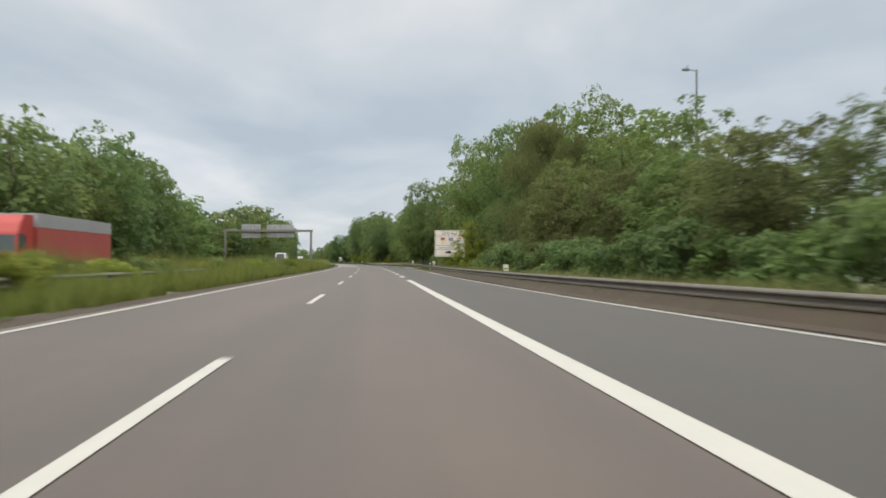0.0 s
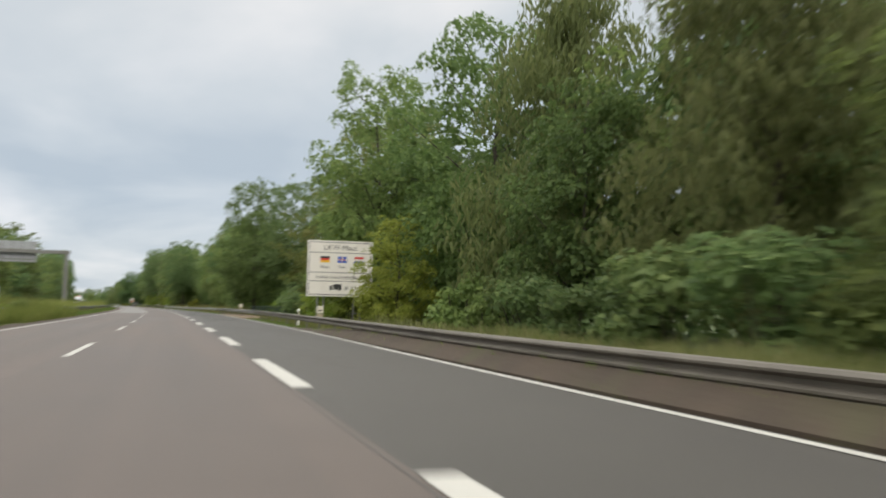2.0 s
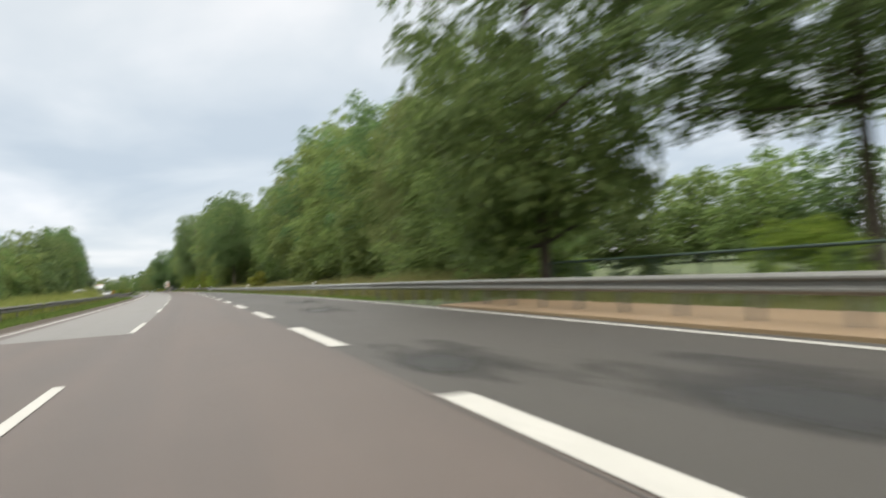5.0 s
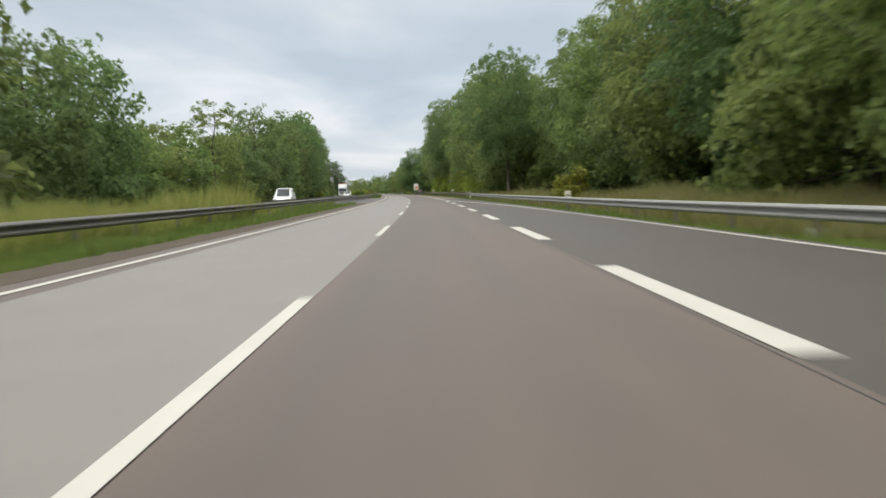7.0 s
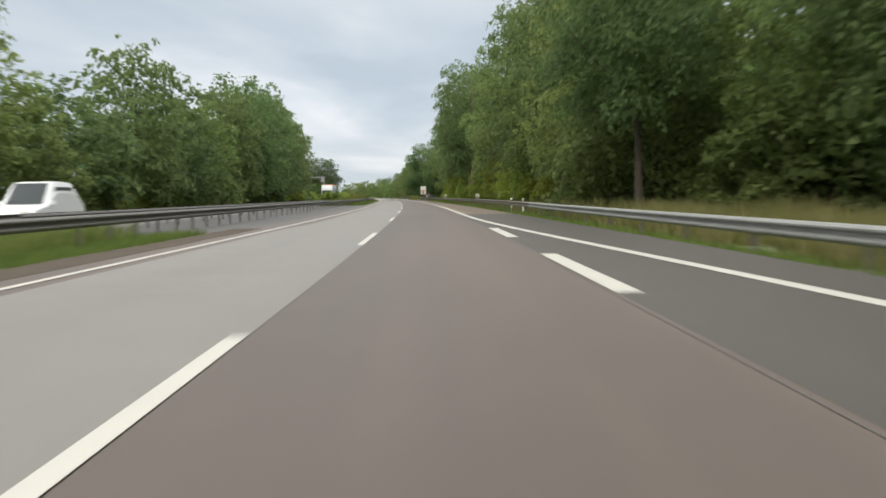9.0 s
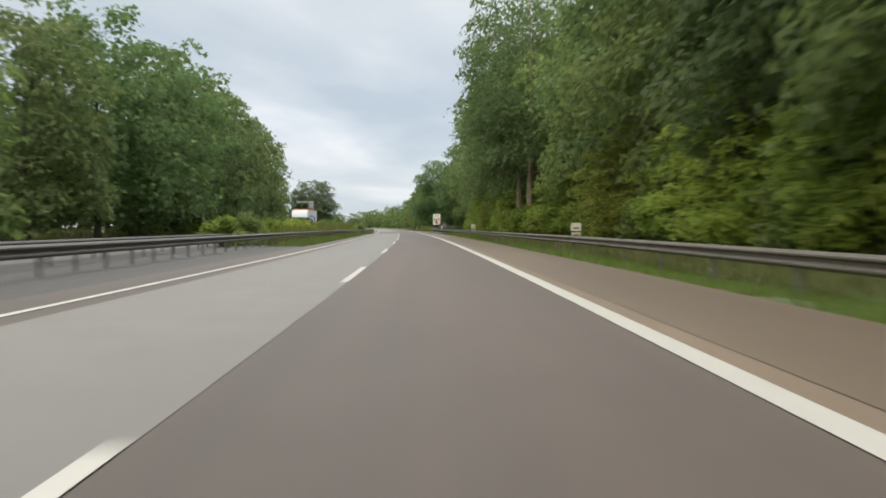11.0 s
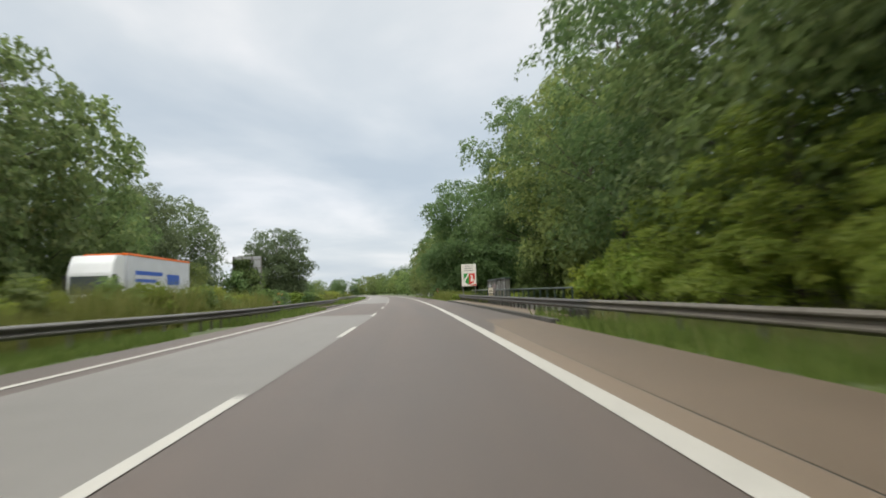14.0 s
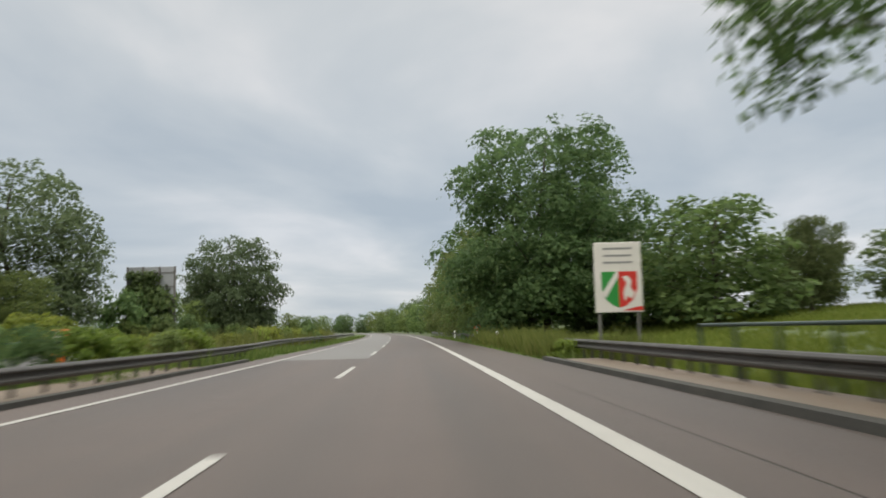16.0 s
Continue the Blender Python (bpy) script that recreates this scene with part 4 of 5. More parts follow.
def lorry(label, m, cab, tarp, top_band, stripe=None, length=13.6):
    t = thing("lorry", label, "lorry", m, "vehicles")
    part("trailer", boxed(-1.25, 1.25, 2.7, 2.7 + length, 1.15, 3.95, bevel=0.03), tarp, t)
    part("roof_band", boxed(-1.27, 1.27, 2.68, 2.72 + length, 3.15 if stripe is None else 3.86, 4.0, bevel=0.02), top_band, t, "coloured band below the trailer roof")
    part("chassis", boxed(-0.5, 0.5, 0.6, 2.4 + length, 0.75, 1.15), M_STEEL_DARK, t)
    part("side_guard", boxed(1.15, 1.2, 6.0, 10.5, 0.45, 1.0), M_STEEL_DARK, t)
    part("side_guard", boxed(-1.2, -1.15, 6.0, 10.5, 0.45, 1.0), M_STEEL_DARK, t)
    bm = bmesh.new()
    prof = [(0.0, 0.45), (0.0, 1.5), (0.12, 2.75), (0.45, 3.35), (0.9, 3.8), (2.2, 3.85), (2.2, 0.45)]
    sides = [[bm.verts.new((x, y, z)) for y, z in prof] for x in (-1.22, 1.22)]
    bm.faces.new(sides[0]); bm.faces.new(list(reversed(sides[1])))
    for i in range(len(prof)):
        j = (i + 1) % len(prof)
        bm.faces.new((sides[0][i], sides[1][i], sides[1][j], sides[0][j]))
    bmesh.ops.recalc_face_normals(bm, faces=bm.faces)
    bmesh.ops.bevel(bm, geom=list(bm.edges), offset=0.05, segments=2, affect="EDGES")
    c = part("cab", bm, cab, t)
    bm = bmesh.new()
    q = [bm.verts.new(v) for v in ((-1.08, 0.0, 1.62), (1.08, 0.0, 1.62), (1.04, 0.1, 2.62), (-1.04, 0.1, 2.62))]
    q2 = [bm.verts.new((v.co.x, v.co.y - 0.015, v.co.z)) for v in q]
    bm.faces.new(q2)
    for i in range(4):
        bm.faces.new((q[i], q[(i + 1) % 4], q2[(i + 1) % 4], q2[i]))
    part("windscreen", bm, M_GLASS, c, "dark windscreen")
    for x in (-1.235, 1.225):
        part("side_window", boxed(x, x + 0.012, 0.45, 1.15, 1.85, 2.6, bevel=0.004), M_GLASS, c, "dark side window")
    part("grille", boxed(-0.8, 0.8, -0.02, 0.02, 0.95, 1.45, bevel=0.01), M_STEEL_DARK, c, "dark grille")
    part("bumper", boxed(-1.22, 1.22, -0.08, 0.05, 0.42, 0.85, bevel=0.04), cab, c)
    for x in (-0.95, 0.95):
        part("headlight", boxed(x - 0.2, x + 0.2, -0.1, -0.05, 0.6, 0.8, bevel=0.02), M_LAMP, c, "clear headlight")
        part("mirror", boxed(x * 1.42 - 0.12, x * 1.42 + 0.12, 0.1, 0.28, 1.9, 2.7, bevel=0.03), M_BLACK, c, "dark wing mirror")
    if stripe:
        for x in (1.252, -1.258):
            for y0, y1, z0, z1 in ((4.0, 9.5, 2.75, 3.0), (4.0, 8.2, 2.3, 2.5), (10.5, 13.5, 2.2, 2.9)):
                part("printed_bar", boxed(x, x + 0.006, y0, y1, z0, z1), stripe, t, "blurred blue print on the trailer side")
    for y in (1.2, 3.9, 11.2, 12.5, 13.8):
        for x in (-1.05, 1.05):
            wheel(t, x, y, 0.5, 0.32)
    return t


def car(label, m, paint, H=1.5, L=4.5, van=False):
    t = thing("car" if not van else "van", label, "car" if not van else "van", m, "vehicles")
    if van:
        prof = [(0.0, 0.35), (0.02, 0.85), (0.75, 1.15), (1.55, H - 0.1), (2.0, H), (L - 0.1, H), (L, 0.9), (L, 0.35)]
    else:
        prof = [(0.0, 0.3), (0.03, 0.62), (0.35, 0.78), (1.25, 0.92), (2.05, H - 0.06), (2.6, H), (3.7, H - 0.05), (L - 0.1, 1.0), (L, 0.8), (L, 0.3)]
    bm = bmesh.new()
    rows = []
    for x, k in ((-0.88, 0.0), (-0.72, 1.0), (0.72, 1.0), (0.88, 0.0)):
        rows.append([bm.verts.new((x, y, z if (k or z < 1.0) else 0.95 + (z - 0.95) * 0.55)) for y, z in prof])
    for a, b in zip(rows, rows[1:]):
        for i in range(len(prof)):
            j = (i + 1) % len(prof)
            bm.faces.new((a[i], b[i], b[j], a[j]))
    bm.faces.new(rows[0]); bm.faces.new(list(reversed(rows[-1])))
    bmesh.ops.recalc_face_normals(bm, faces=bm.faces)
    bmesh.ops.bevel(bm, geom=list(bm.edges), offset=0.03, segments=2, affect="EDGES")
    body = part("body", bm, paint, t, smooth=False)
    g0, g1 = (prof[2], prof[3]) if van else (prof[3], prof[4])
    bm = bmesh.new()
    a, b = Vector((0, g0[0] + 0.06, g0[1] + 0.05)), Vector((0, g1[0] - 0.04, g1[1] - 0.04))
    nrm = Vector((0, -(b - a).z, (b - a).y)).normalized() * 0.035
    vs = [bm.verts.new(v) for v in (a + Vector((-0.68, 0, 0)) + nrm, a + Vector((0.68, 0, 0)) + nrm, b + Vector((0.62, 0, 0)) + nrm, b + Vector((-0.62, 0, 0)) + nrm)]
    bm.faces.new(vs)
    bmesh.ops.solidify(bm, geom=list(bm.faces), thickness=0.02)
    part("windscreen", bm, M_GLASS, body, "dark windscreen")
    for x in (-0.86, 0.845):
        part("side_window", boxed(x, x + 0.015, 2.0, 3.5, 0.98, H - 0.22, bevel=0.004), M_GLASS, body, "dark side window")
    part("grille", boxed(-0.45, 0.45, -0.015, 0.02, 0.42, 0.6, bevel=0.01), M_BLACK, body, "dark grille")
    for x in (-0.64, 0.64):
        part("headlight", boxed(x - 0.18, x + 0.18, -0.02, 0.1, 0.62, 0.76, bevel=0.02), M_LAMP, body, "clear headlight")
        part("mirror", boxed(x * 1.5 - 0.09, x * 1.5 + 0.09, 1.5, 1.62, 0.95, 1.1, bevel=0.02), paint, body)
    for y in (0.85, L - 0.9):
        for x in (-0.8, 0.8):
            wheel(t, x, y, 0.32, 0.2)
    return t


lorry("red lorry with a red tarpaulin trailer and grey roof band", place(67.0, -21.4, -0.02), M_TRUCK_CAB, M_TRUCK_RED, M_TARP_GREY)
lorry("white lorry with a pale tarpaulin trailer and blue print", place(457.0, -17.6, -0.02), M_VAN_WHITE, M_TRUCK_WHITE, M_ORANGE, stripe=M_BLUE)
car("white estate car driving on the opposite carriageway", place(300, -15.2, -0.02), M_VAN_WHITE, H=1.85, L=4.6)
car("white van on the opposite carriageway", place(150, -14.4, -0.02), M_VAN_WHITE, H=2.5, L=5.4, van=True)
car("white car far along the opposite carriageway", place(420, -15.0, -0.02), M_VAN_WHITE)

# ---- trees, bushes and grass ----


def leaf_mesh(name, centres, radii, per, size, mat, rng, droop=0.0, narrow=0.75, squash=0.8):
    """Many single leaves on the shells of clumps; droop turns them to hang."""
    n = len(centres) * per
    c = np.repeat(np.asarray(centres, float), per, axis=0)
    r = np.repeat(np.asarray(radii, float), per)[:, None]
    u = rng.normal(size=(n, 3)); u /= np.linalg.norm(u, axis=1)[:, None]
    rad = r * (0.45 + 0.6 * rng.random((n, 1)) ** 0.6)
    pos = c + u * rad * np.array([1, 1, squash])
    nor = u + rng.normal(scale=0.55, size=(n, 3)) + np.array([0, 0, 0.6 * (1 - droop)])
    nor /= np.linalg.norm(nor, axis=1)[:, None]
    ax = np.cross(nor, rng.normal(size=(n, 3))); ax /= np.linalg.norm(ax, axis=1)[:, None] + 1e-9
    if droop:
        ax = ax * (1 - droop) + np.array([0, 0, -1.0]) * droop
        ax /= np.linalg.norm(ax, axis=1)[:, None]
    side = np.cross(nor, ax); side /= np.linalg.norm(side, axis=1)[:, None] + 1e-9
    L = size * (0.6 + 0.8 * rng.random((n, 1)))
    W = L * narrow
    v = np.empty((n, 3, 3))
    v[:, 0] = pos - ax * L * 0.4 + side * W * 0.5
    v[:, 1] = pos - ax * L * 0.25 - side * W * 0.5
    v[:, 2] = pos + ax * L * 0.6 + nor * L * 0.08
    me = bpy.data.meshes.new(name)
    me.vertices.add(3 * n); me.loops.add(3 * n); me.polygons.add(n)
    me.vertices.foreach_set("co", v.ravel())
    me.loops.foreach_set("vertex_index", np.arange(3 * n, dtype=np.int32))
    me.polygons.foreach_set("loop_start", np.arange(0, 3 * n, 3, dtype=np.int32))
    me.materials.append(mat)
    me.update(calc_edges=True)
    return me


def tube(bm, pts, radii, sides=8):
    """A round tapering stem through points."""
    rings = []
    for i, (p, q) in enumerate(zip(pts, radii)):
        way = (pts[min(i + 1, len(pts) - 1)] - pts[max(i - 1, 0)]).normalized()
        u = way.cross(Vector((0.3, 1, 0.1))).normalized()
        w = way.cross(u)
        rings.append([bm.verts.new(p + (u * math.cos(6.2832 * j / sides) + w * math.sin(6.2832 * j / sides)) * q) for j in range(sides)])
    for a, b in zip(rings, rings[1:]):
        for j in range(sides):
            bm.faces.new((a[j], a[(j + 1) % sides], b[(j + 1) % sides], b[j]))
    bm.faces.new(rings[-1])


def trunk_mesh(name, H, r, limbs, rng, mat, fork=0.3):
    bm = bmesh.new()
    pts = [Vector((0, 0, -0.4))]
    for i in range(1, 6):
        pts.append(Vector((rng.normal() * 0.12 * i * 0.5, rng.normal() * 0.12 * i * 0.5, H * 0.9 * i / 5)))
    foot = [pts[0], Vector((0, 0, 0.15)), Vector((0, 0, 0.7)), Vector((0, 0, 1.5))]
    tube(bm, foot + pts[1:], [r * 1.55, r * 1.25, r * 1.06, r] + [r * (0.98 - 0.165 * i) for i in range(1, 6)])
    for end in limbs:
        z = min(H * 0.84, max(H * fork * 0.9, end[2] - 0.5 * math.hypot(end[0], end[1]) - 0.4 + rng.normal() * 0.35))
        k = min(4.999, z / (H * 0.9) * 5); i = int(k)
        a = pts[i].lerp(pts[i + 1], k - i)
        e = Vector(end)
        m = a.lerp(e, 0.5) + Vector((rng.normal() * 0.2, rng.normal() * 0.2, -0.25))
        rr = r * 0.25 * (1 - 0.5 * z / H)
        tube(bm, [a, m, e], [rr, rr * 0.7, rr * 0.25], 5)
    me = bpy.data.meshes.new(name)
    bm.to_mesh(me); bm.free()
    me.polygons.foreach_set("use_smooth", [True] * len(me.polygons))
    me.materials.append(mat)
    return me


def spray_mesh(name, sprays, per, size, mat, rng, narrow=0.85):
    """Leaves on flat, drooping sprays: a dome of leaves at the end of each twig, lit from above, thin below.
    sprays: centre, radius, way out of the crown."""
    k = len(sprays)
    c = np.array([tuple(q[0]) for q in sprays]); r = np.array([q[1] for q in sprays]); o = np.array([tuple(q[2]) for q in sprays])
    up = np.array([0, 0, 1.0]) + o * 0.55 + rng.normal(scale=0.16, size=(k, 3))
    up /= np.linalg.norm(up, axis=1)[:, None]
    e1 = np.cross(up, rng.normal(size=(k, 3))); e1 /= np.linalg.norm(e1, axis=1)[:, None]
    e2 = np.cross(up, e1)
    share = r ** 2 / (r ** 2).sum()
    idx = np.repeat(np.arange(k), np.maximum(8, (share * per * k).astype(int)))
    n = len(idx)
    ang, rho = rng.uniform(0, 2 * math.pi, n), rng.random(n) ** 0.6
    lobes = 1 + 0.30 * np.sin(ang * 3 + idx * 1.7) + 0.18 * np.sin(ang * 7 + idx * 2.9)
    rho_ = rho * lobes
    height = 0.42 * (1 - 1.25 * rho ** 2) - 0.5 * rng.random(n) ** 2.2 + rng.normal(scale=0.07, size=n)
    R_ = r[idx][:, None]
    flat_ = (e1[idx] * np.cos(ang)[:, None] + e2[idx] * np.sin(ang)[:, None])
    pos = c[idx] + (flat_ * rho_[:, None] + up[idx] * height[:, None]) * R_
    nor = up[idx] * 0.9 + flat_ * (0.75 * rho)[:, None] + rng.normal(scale=0.42, size=(n, 3))
    nor /= np.linalg.norm(nor, axis=1)[:, None]
    ax = flat_ * 0.8 + rng.normal(scale=0.7, size=(n, 3)) - up[idx] * 0.35
    ax -= nor * (ax * nor).sum(1)[:, None]; ax /= np.linalg.norm(ax, axis=1)[:, None] + 1e-9
    side = np.cross(nor, ax)
    L = size * (0.65 + 0.6 * rng.random((n, 1)))
    W = L * narrow
    v = np.empty((n, 3, 3))
    v[:, 0] = pos - ax * L * 0.4 + side * W * 0.5
    v[:, 1] = pos - ax * L * 0.2 - side * W * 0.5
    v[:, 2] = pos + ax * L * 0.6 - nor * L * 0.10
    me = bpy.data.meshes.new(name)
    me.vertices.add(3 * n); me.loops.add(3 * n); me.polygons.add(n)
    me.vertices.foreach_set("co", v.ravel())
    me.loops.foreach_set("vertex_index", np.arange(3 * n, dtype=np.int32))
    me.polygons.foreach_set("loop_start", np.arange(0, 3 * n, 3, dtype=np.int32))
    me.materials.append(mat)
    me.update(calc_edges=True)
    return me


def tree_kind(seed, H, R, base, boughs, leaves, size, leaf, bark, label, shape="round", r=0.2, spray=(0.8, 1.4), ragged=0.16, fill=0.8, narrow=0.85, extra=()):
    """One kind of tree: a trunk with boughs of uneven reach, and leaf sprays set along the outer part of each bough.
    extra: more sprays (place in the tree, radius), as on a bough that hangs over the road."""
    rng = np.random.default_rng(seed)
    peak, half, power = {"round": (0.44, 0.60, 2.2), "tall": (0.46, 0.60, 1.7), "full": (0.34, 0.70, 2.3), "crown": (0.56, 0.60, 2.4)}[shape]
    sprays, limbs = [], []
    for i in range(boughs):
        h = (i + rng.random()) / boughs
        a = i * 2.39996 + rng.normal() * 0.35
        w = math.sqrt(max(0.03, 1 - abs((h - peak) / half) ** power))
        reach = R * w * rng.uniform(1 - 1.6 * ragged, 1 + 0.6 * ragged)
        z1 = base + (H - base) * (0.05 + 0.90 * h) + rng.normal() * 0.25
        out = Vector((math.cos(a), math.sin(a), 0))
        z0 = max(base * 0.8, z1 - reach * (0.35 + 0.55 * h) - 0.4)
        root, tip = Vector((0, 0, z0)), out * reach + Vector((0, 0, z1))
        limbs.append(tip)
        cross_ = Vector((-math.sin(a), math.cos(a), 0))
        for t in ((0.3, 0.55, 0.75, 0.90, 1.0) if reach > R * 0.45 else (0.6, 1.0)):
            if t < 0.7 and rng.random() > fill:
                continue
            for sgn in ((-1, 1) if 0.5 < t < 0.95 else (0,)):
                c = root.lerp(tip, t) + Vector((0, 0, 0.5 * reach * t * (1 - t))) + cross_ * sgn * reach * 0.26 * rng.uniform(0.5, 1.3) + Vector(rng.normal(scale=0.28, size=3))
                sprays.append((c, rng.uniform(*spray) * (1.15 - 0.45 * h) * (0.8 if t > 0.95 else 1.0), out))
    for place_, radius in extra:
        c = Vector(place_)
        sprays.append((c, radius, Vector((c.x, c.y, 0)).normalized()))
    t = thing("tree", label, "tree", group="roadside trees")
    step = max(1, len(limbs) // 18)
    limbs = limbs[::step] + [Vector(e[0]) for e in extra[:1]]
    part("trunk", trunk_mesh("trunk", H, r, limbs, rng, bark, fork=max(0.12, base * 1.15 / H)), None, t)
    part("crown", spray_mesh("crown", sprays, leaves / len(sprays), size, leaf, rng, narrow), None, t)
    return t


def hanging_kind(seed, H, R, base, clumps, per, size, leaf, bark, label, r=0.2, clump=(1.2, 2.1)):
    """A tree whose narrow leaves hang down from rounded clumps."""
    rng = np.random.default_rng(seed)
    cs, rs = [], []
    bulge = [rng.uniform(0.75, 1.2) for _ in range(9)]
    for i in range(clumps):
        h = (i + rng.random()) / clumps
        a = (i * 2.39996 + rng.normal() * 0.5) % (2 * math.pi)
        w = math.sqrt(max(0.06, 1 - abs((h - 0.36) / 0.68) ** 2.4)) * np.interp(a / (2 * math.pi) * 9 + h * 3, range(13), bulge + bulge[:4])
        k = rng.uniform(*clump) * (1.0 - 0.3 * h)
        q = max(0.0, (0.06 + 0.94 * rng.random() ** 0.55) * w * R - k * 0.45)
        cs.append((math.cos(a) * q, math.sin(a) * q, base + (H - base) * (0.06 + 0.87 * h)))
        rs.append(k)
    t = thing("tree", label, "tree", group="roadside trees")
    part("trunk", trunk_mesh("trunk", H, r, cs[::max(1, clumps // 16)], rng, bark, fork=max(0.12, base / H)), None, t)
    part("crown", leaf_mesh("crown", cs, rs, per, size, leaf, rng, 0.6, 0.3), None, t)
    return t


OAK_L, ASH_L, LIME_L = "broad green oak with dense uneven crown at the wood's edge", "tall dark green ash with layered crown", "dense green lime tree branching low"
BRIDGE_TREE = (474.6, 10.8, 17.4, 0.95)
_k = BRIDGE_TREE[2] / 18
_at = P(BRIDGE_TREE[0], BRIDGE_TREE[1])
BOUGH = [(Vector(((q.x - _at.x) / (_k * BRIDGE_TREE[3]), (q.y - _at.y) / (_k * BRIDGE_TREE[3]), (q.z + 0.15) / _k)), w) for q, w in (
    (P(480.5, 6.2, 6.3), 1.15), (P(480.3, 5.8, 6.9), 0.7), (P(480.7, 6.3, 7.0), 1.0), (P(480.4, 6.4, 5.6), 0.95), (P(480.4, 6.5, 5.0), 0.7), (P(479.8, 7.1, 6.5), 1.25),
    (P(481.0, 7.2, 6.2), 1.1), (P(480.6, 8.0, 6.6), 1.2), (P(478.8, 8.1, 7.2), 1.3), (P(477.6, 9.0, 7.4), 1.3), (P(479.2, 9.0, 6.4), 1.2))]
KINDS = {
    "overhang": [(tree_kind(12, 18, 6.4, 4.6, 46, 33000, 0.26, M_LEAF_DARK, M_BARK, "spreading dark green tree with a long bough over the bridge rail", shape="full", r=0.28, ragged=0.18, extra=BOUGH), 18)],
    "open": [(tree_kind(k, 18, 6.0, 2.6, 44, 14500, 0.27, M_LEAF_DARK, M_BARK, "tall dark green tree with sky showing through its crown", shape="tall", r=0.24, ragged=0.28, fill=0.45), 18) for k in (61, 62)],
    "oak": [(tree_kind(k, 16, 6.3, 1.4, 46, 20500, 0.31, M_LEAF, M_BARK, OAK_L, r=0.26, ragged=0.2), 16) for k in (1, 31)],
    "ash": [(tree_kind(k, 18, 5.6, 2.4, 48, 20500, 0.30, M_LEAF_DARK, M_BARK, ASH_L, shape="tall", r=0.24, ragged=0.2), 18) for k in (2, 32)],
    "lime": [(tree_kind(k, 14, 5.4, 0.4, 44, 16000, 0.32, M_LEAF, M_BARK, LIME_L, shape="full", r=0.2, ragged=0.2), 14) for k in (3, 33)],
    "light": [(tree_kind(4, 11, 4.4, 0.3, 34, 13500, 0.245, M_LEAF_LIGHT, M_BARK, "light green young maple branching from the ground", shape="full", r=0.14, spray=(0.55, 1.0)), 11)],
    "airy": [(tree_kind(k, 14, 4.6, 1.2, 30, 9500, 0.21, M_LEAF_AIRY, M_BARK, "airy olive-green tree with sky showing between its thin boughs", shape="tall", r=0.13, spray=(0.5, 0.95), ragged=0.32, fill=0.3), 14) for k in (14, 34)],
    "olive": [(tree_kind(k, 12, 4.8, 0.3, 42, 15000, 0.29, M_LEAF_WILLOW, M_BARK, "olive-green roadside tree leafy down to the grass", shape="full", r=0.16, spray=(0.6, 1.1)), 12) for k in (15, 35)],
    "oak_dense": [(tree_kind(k, 16, 6.3, 1.2, 60, 46000, 0.27, M_LEAF_DARK, M_BARK, "broad dark green oak with dense layered crown", r=0.24, ragged=0.14, fill=1.0, spray=(0.9, 1.5)), 16) for k in (51, 52)],
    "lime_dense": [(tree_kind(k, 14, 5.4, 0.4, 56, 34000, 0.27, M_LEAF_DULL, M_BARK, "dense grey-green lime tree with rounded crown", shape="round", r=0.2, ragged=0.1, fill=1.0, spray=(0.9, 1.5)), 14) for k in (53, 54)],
    "willow": [(hanging_kind(5, 14, 5.6, 0.6, 84, 190, 0.42, M_LEAF_WILLOW, M_BARK, "olive-green willow with hanging foliage", r=0.22), 14)],
    "piney": [(tree_kind(6, 20, 5.4, 4.8, 38, 13000, 0.30, M_LEAF_DARK, M_BARK_RED, "tall tree with bare reddish trunk and high crown", shape="crown", r=0.26), 20)],
    "spread": [(tree_kind(11, 18, 6.8, 5.0, 46, 30000, 0.26, M_LEAF_DARK, M_BARK, "spreading dark green tree with branches over the bridge rail", shape="full", r=0.28, ragged=0.24), 18)],
    "far": [(tree_kind(k, 16, 5.8, 0.6, 32, 4200, 0.62, M_LEAF_DARK, M_BARK, "green woodland tree standing in the wood", r=0.22, spray=(1.0, 1.7)), 16) for k in (7, 37)],
    "far2": [(tree_kind(k, 15, 5.4, 0.5, 32, 4200, 0.60, M_LEAF, M_BARK, "mid-green woodland tree standing in the wood", shape="full", r=0.22, spray=(1.0, 1.7)), 15) for k in (8, 38)],
    "wood": [(tree_kind(k, 16, 5.8, 0.6, 26, 2600, 0.74, M_LEAF_DARK, M_BARK, "green woodland tree standing deep in the wood", r=0.22, spray=(1.1, 1.9)), 16) for k in (17, 47)],
    "oak_back": [(tree_kind(k, 16, 6.3, 1.2, 46, 9500, 0.47, M_LEAF_DARK, M_BARK, "broad dark green oak beyond the opposite carriageway", r=0.26, ragged=0.18, spray=(0.9, 1.5)), 16) for k in (41, 42)],
    "ash_back": [(tree_kind(k, 18, 5.7, 1.6, 46, 9500, 0.46, M_LEAF_DARK, M_BARK, "tall dark green ash beyond the opposite carriageway", shape="tall", r=0.24, ragged=0.18, spray=(0.9, 1.5)), 18) for k in (43, 44)],
    "lime_back": [(tree_kind(k, 14, 5.4, 0.4, 42, 8500, 0.46, M_LEAF, M_BARK, "rounded green lime tree beyond the opposite carriageway", shape="full", r=0.2, ragged=0.2, spray=(0.85, 1.4)), 14) for k in (45, 46)],
    "thin": [(tree_kind(9, 13, 3.0, 3.2, 26, 5200, 0.24, M_LEAF, M_BARK, "slender tree with sparse feathery crown", shape="tall", r=0.13, spray=(0.4, 0.75), ragged=0.4, fill=0.2), 13)]}
used = set()
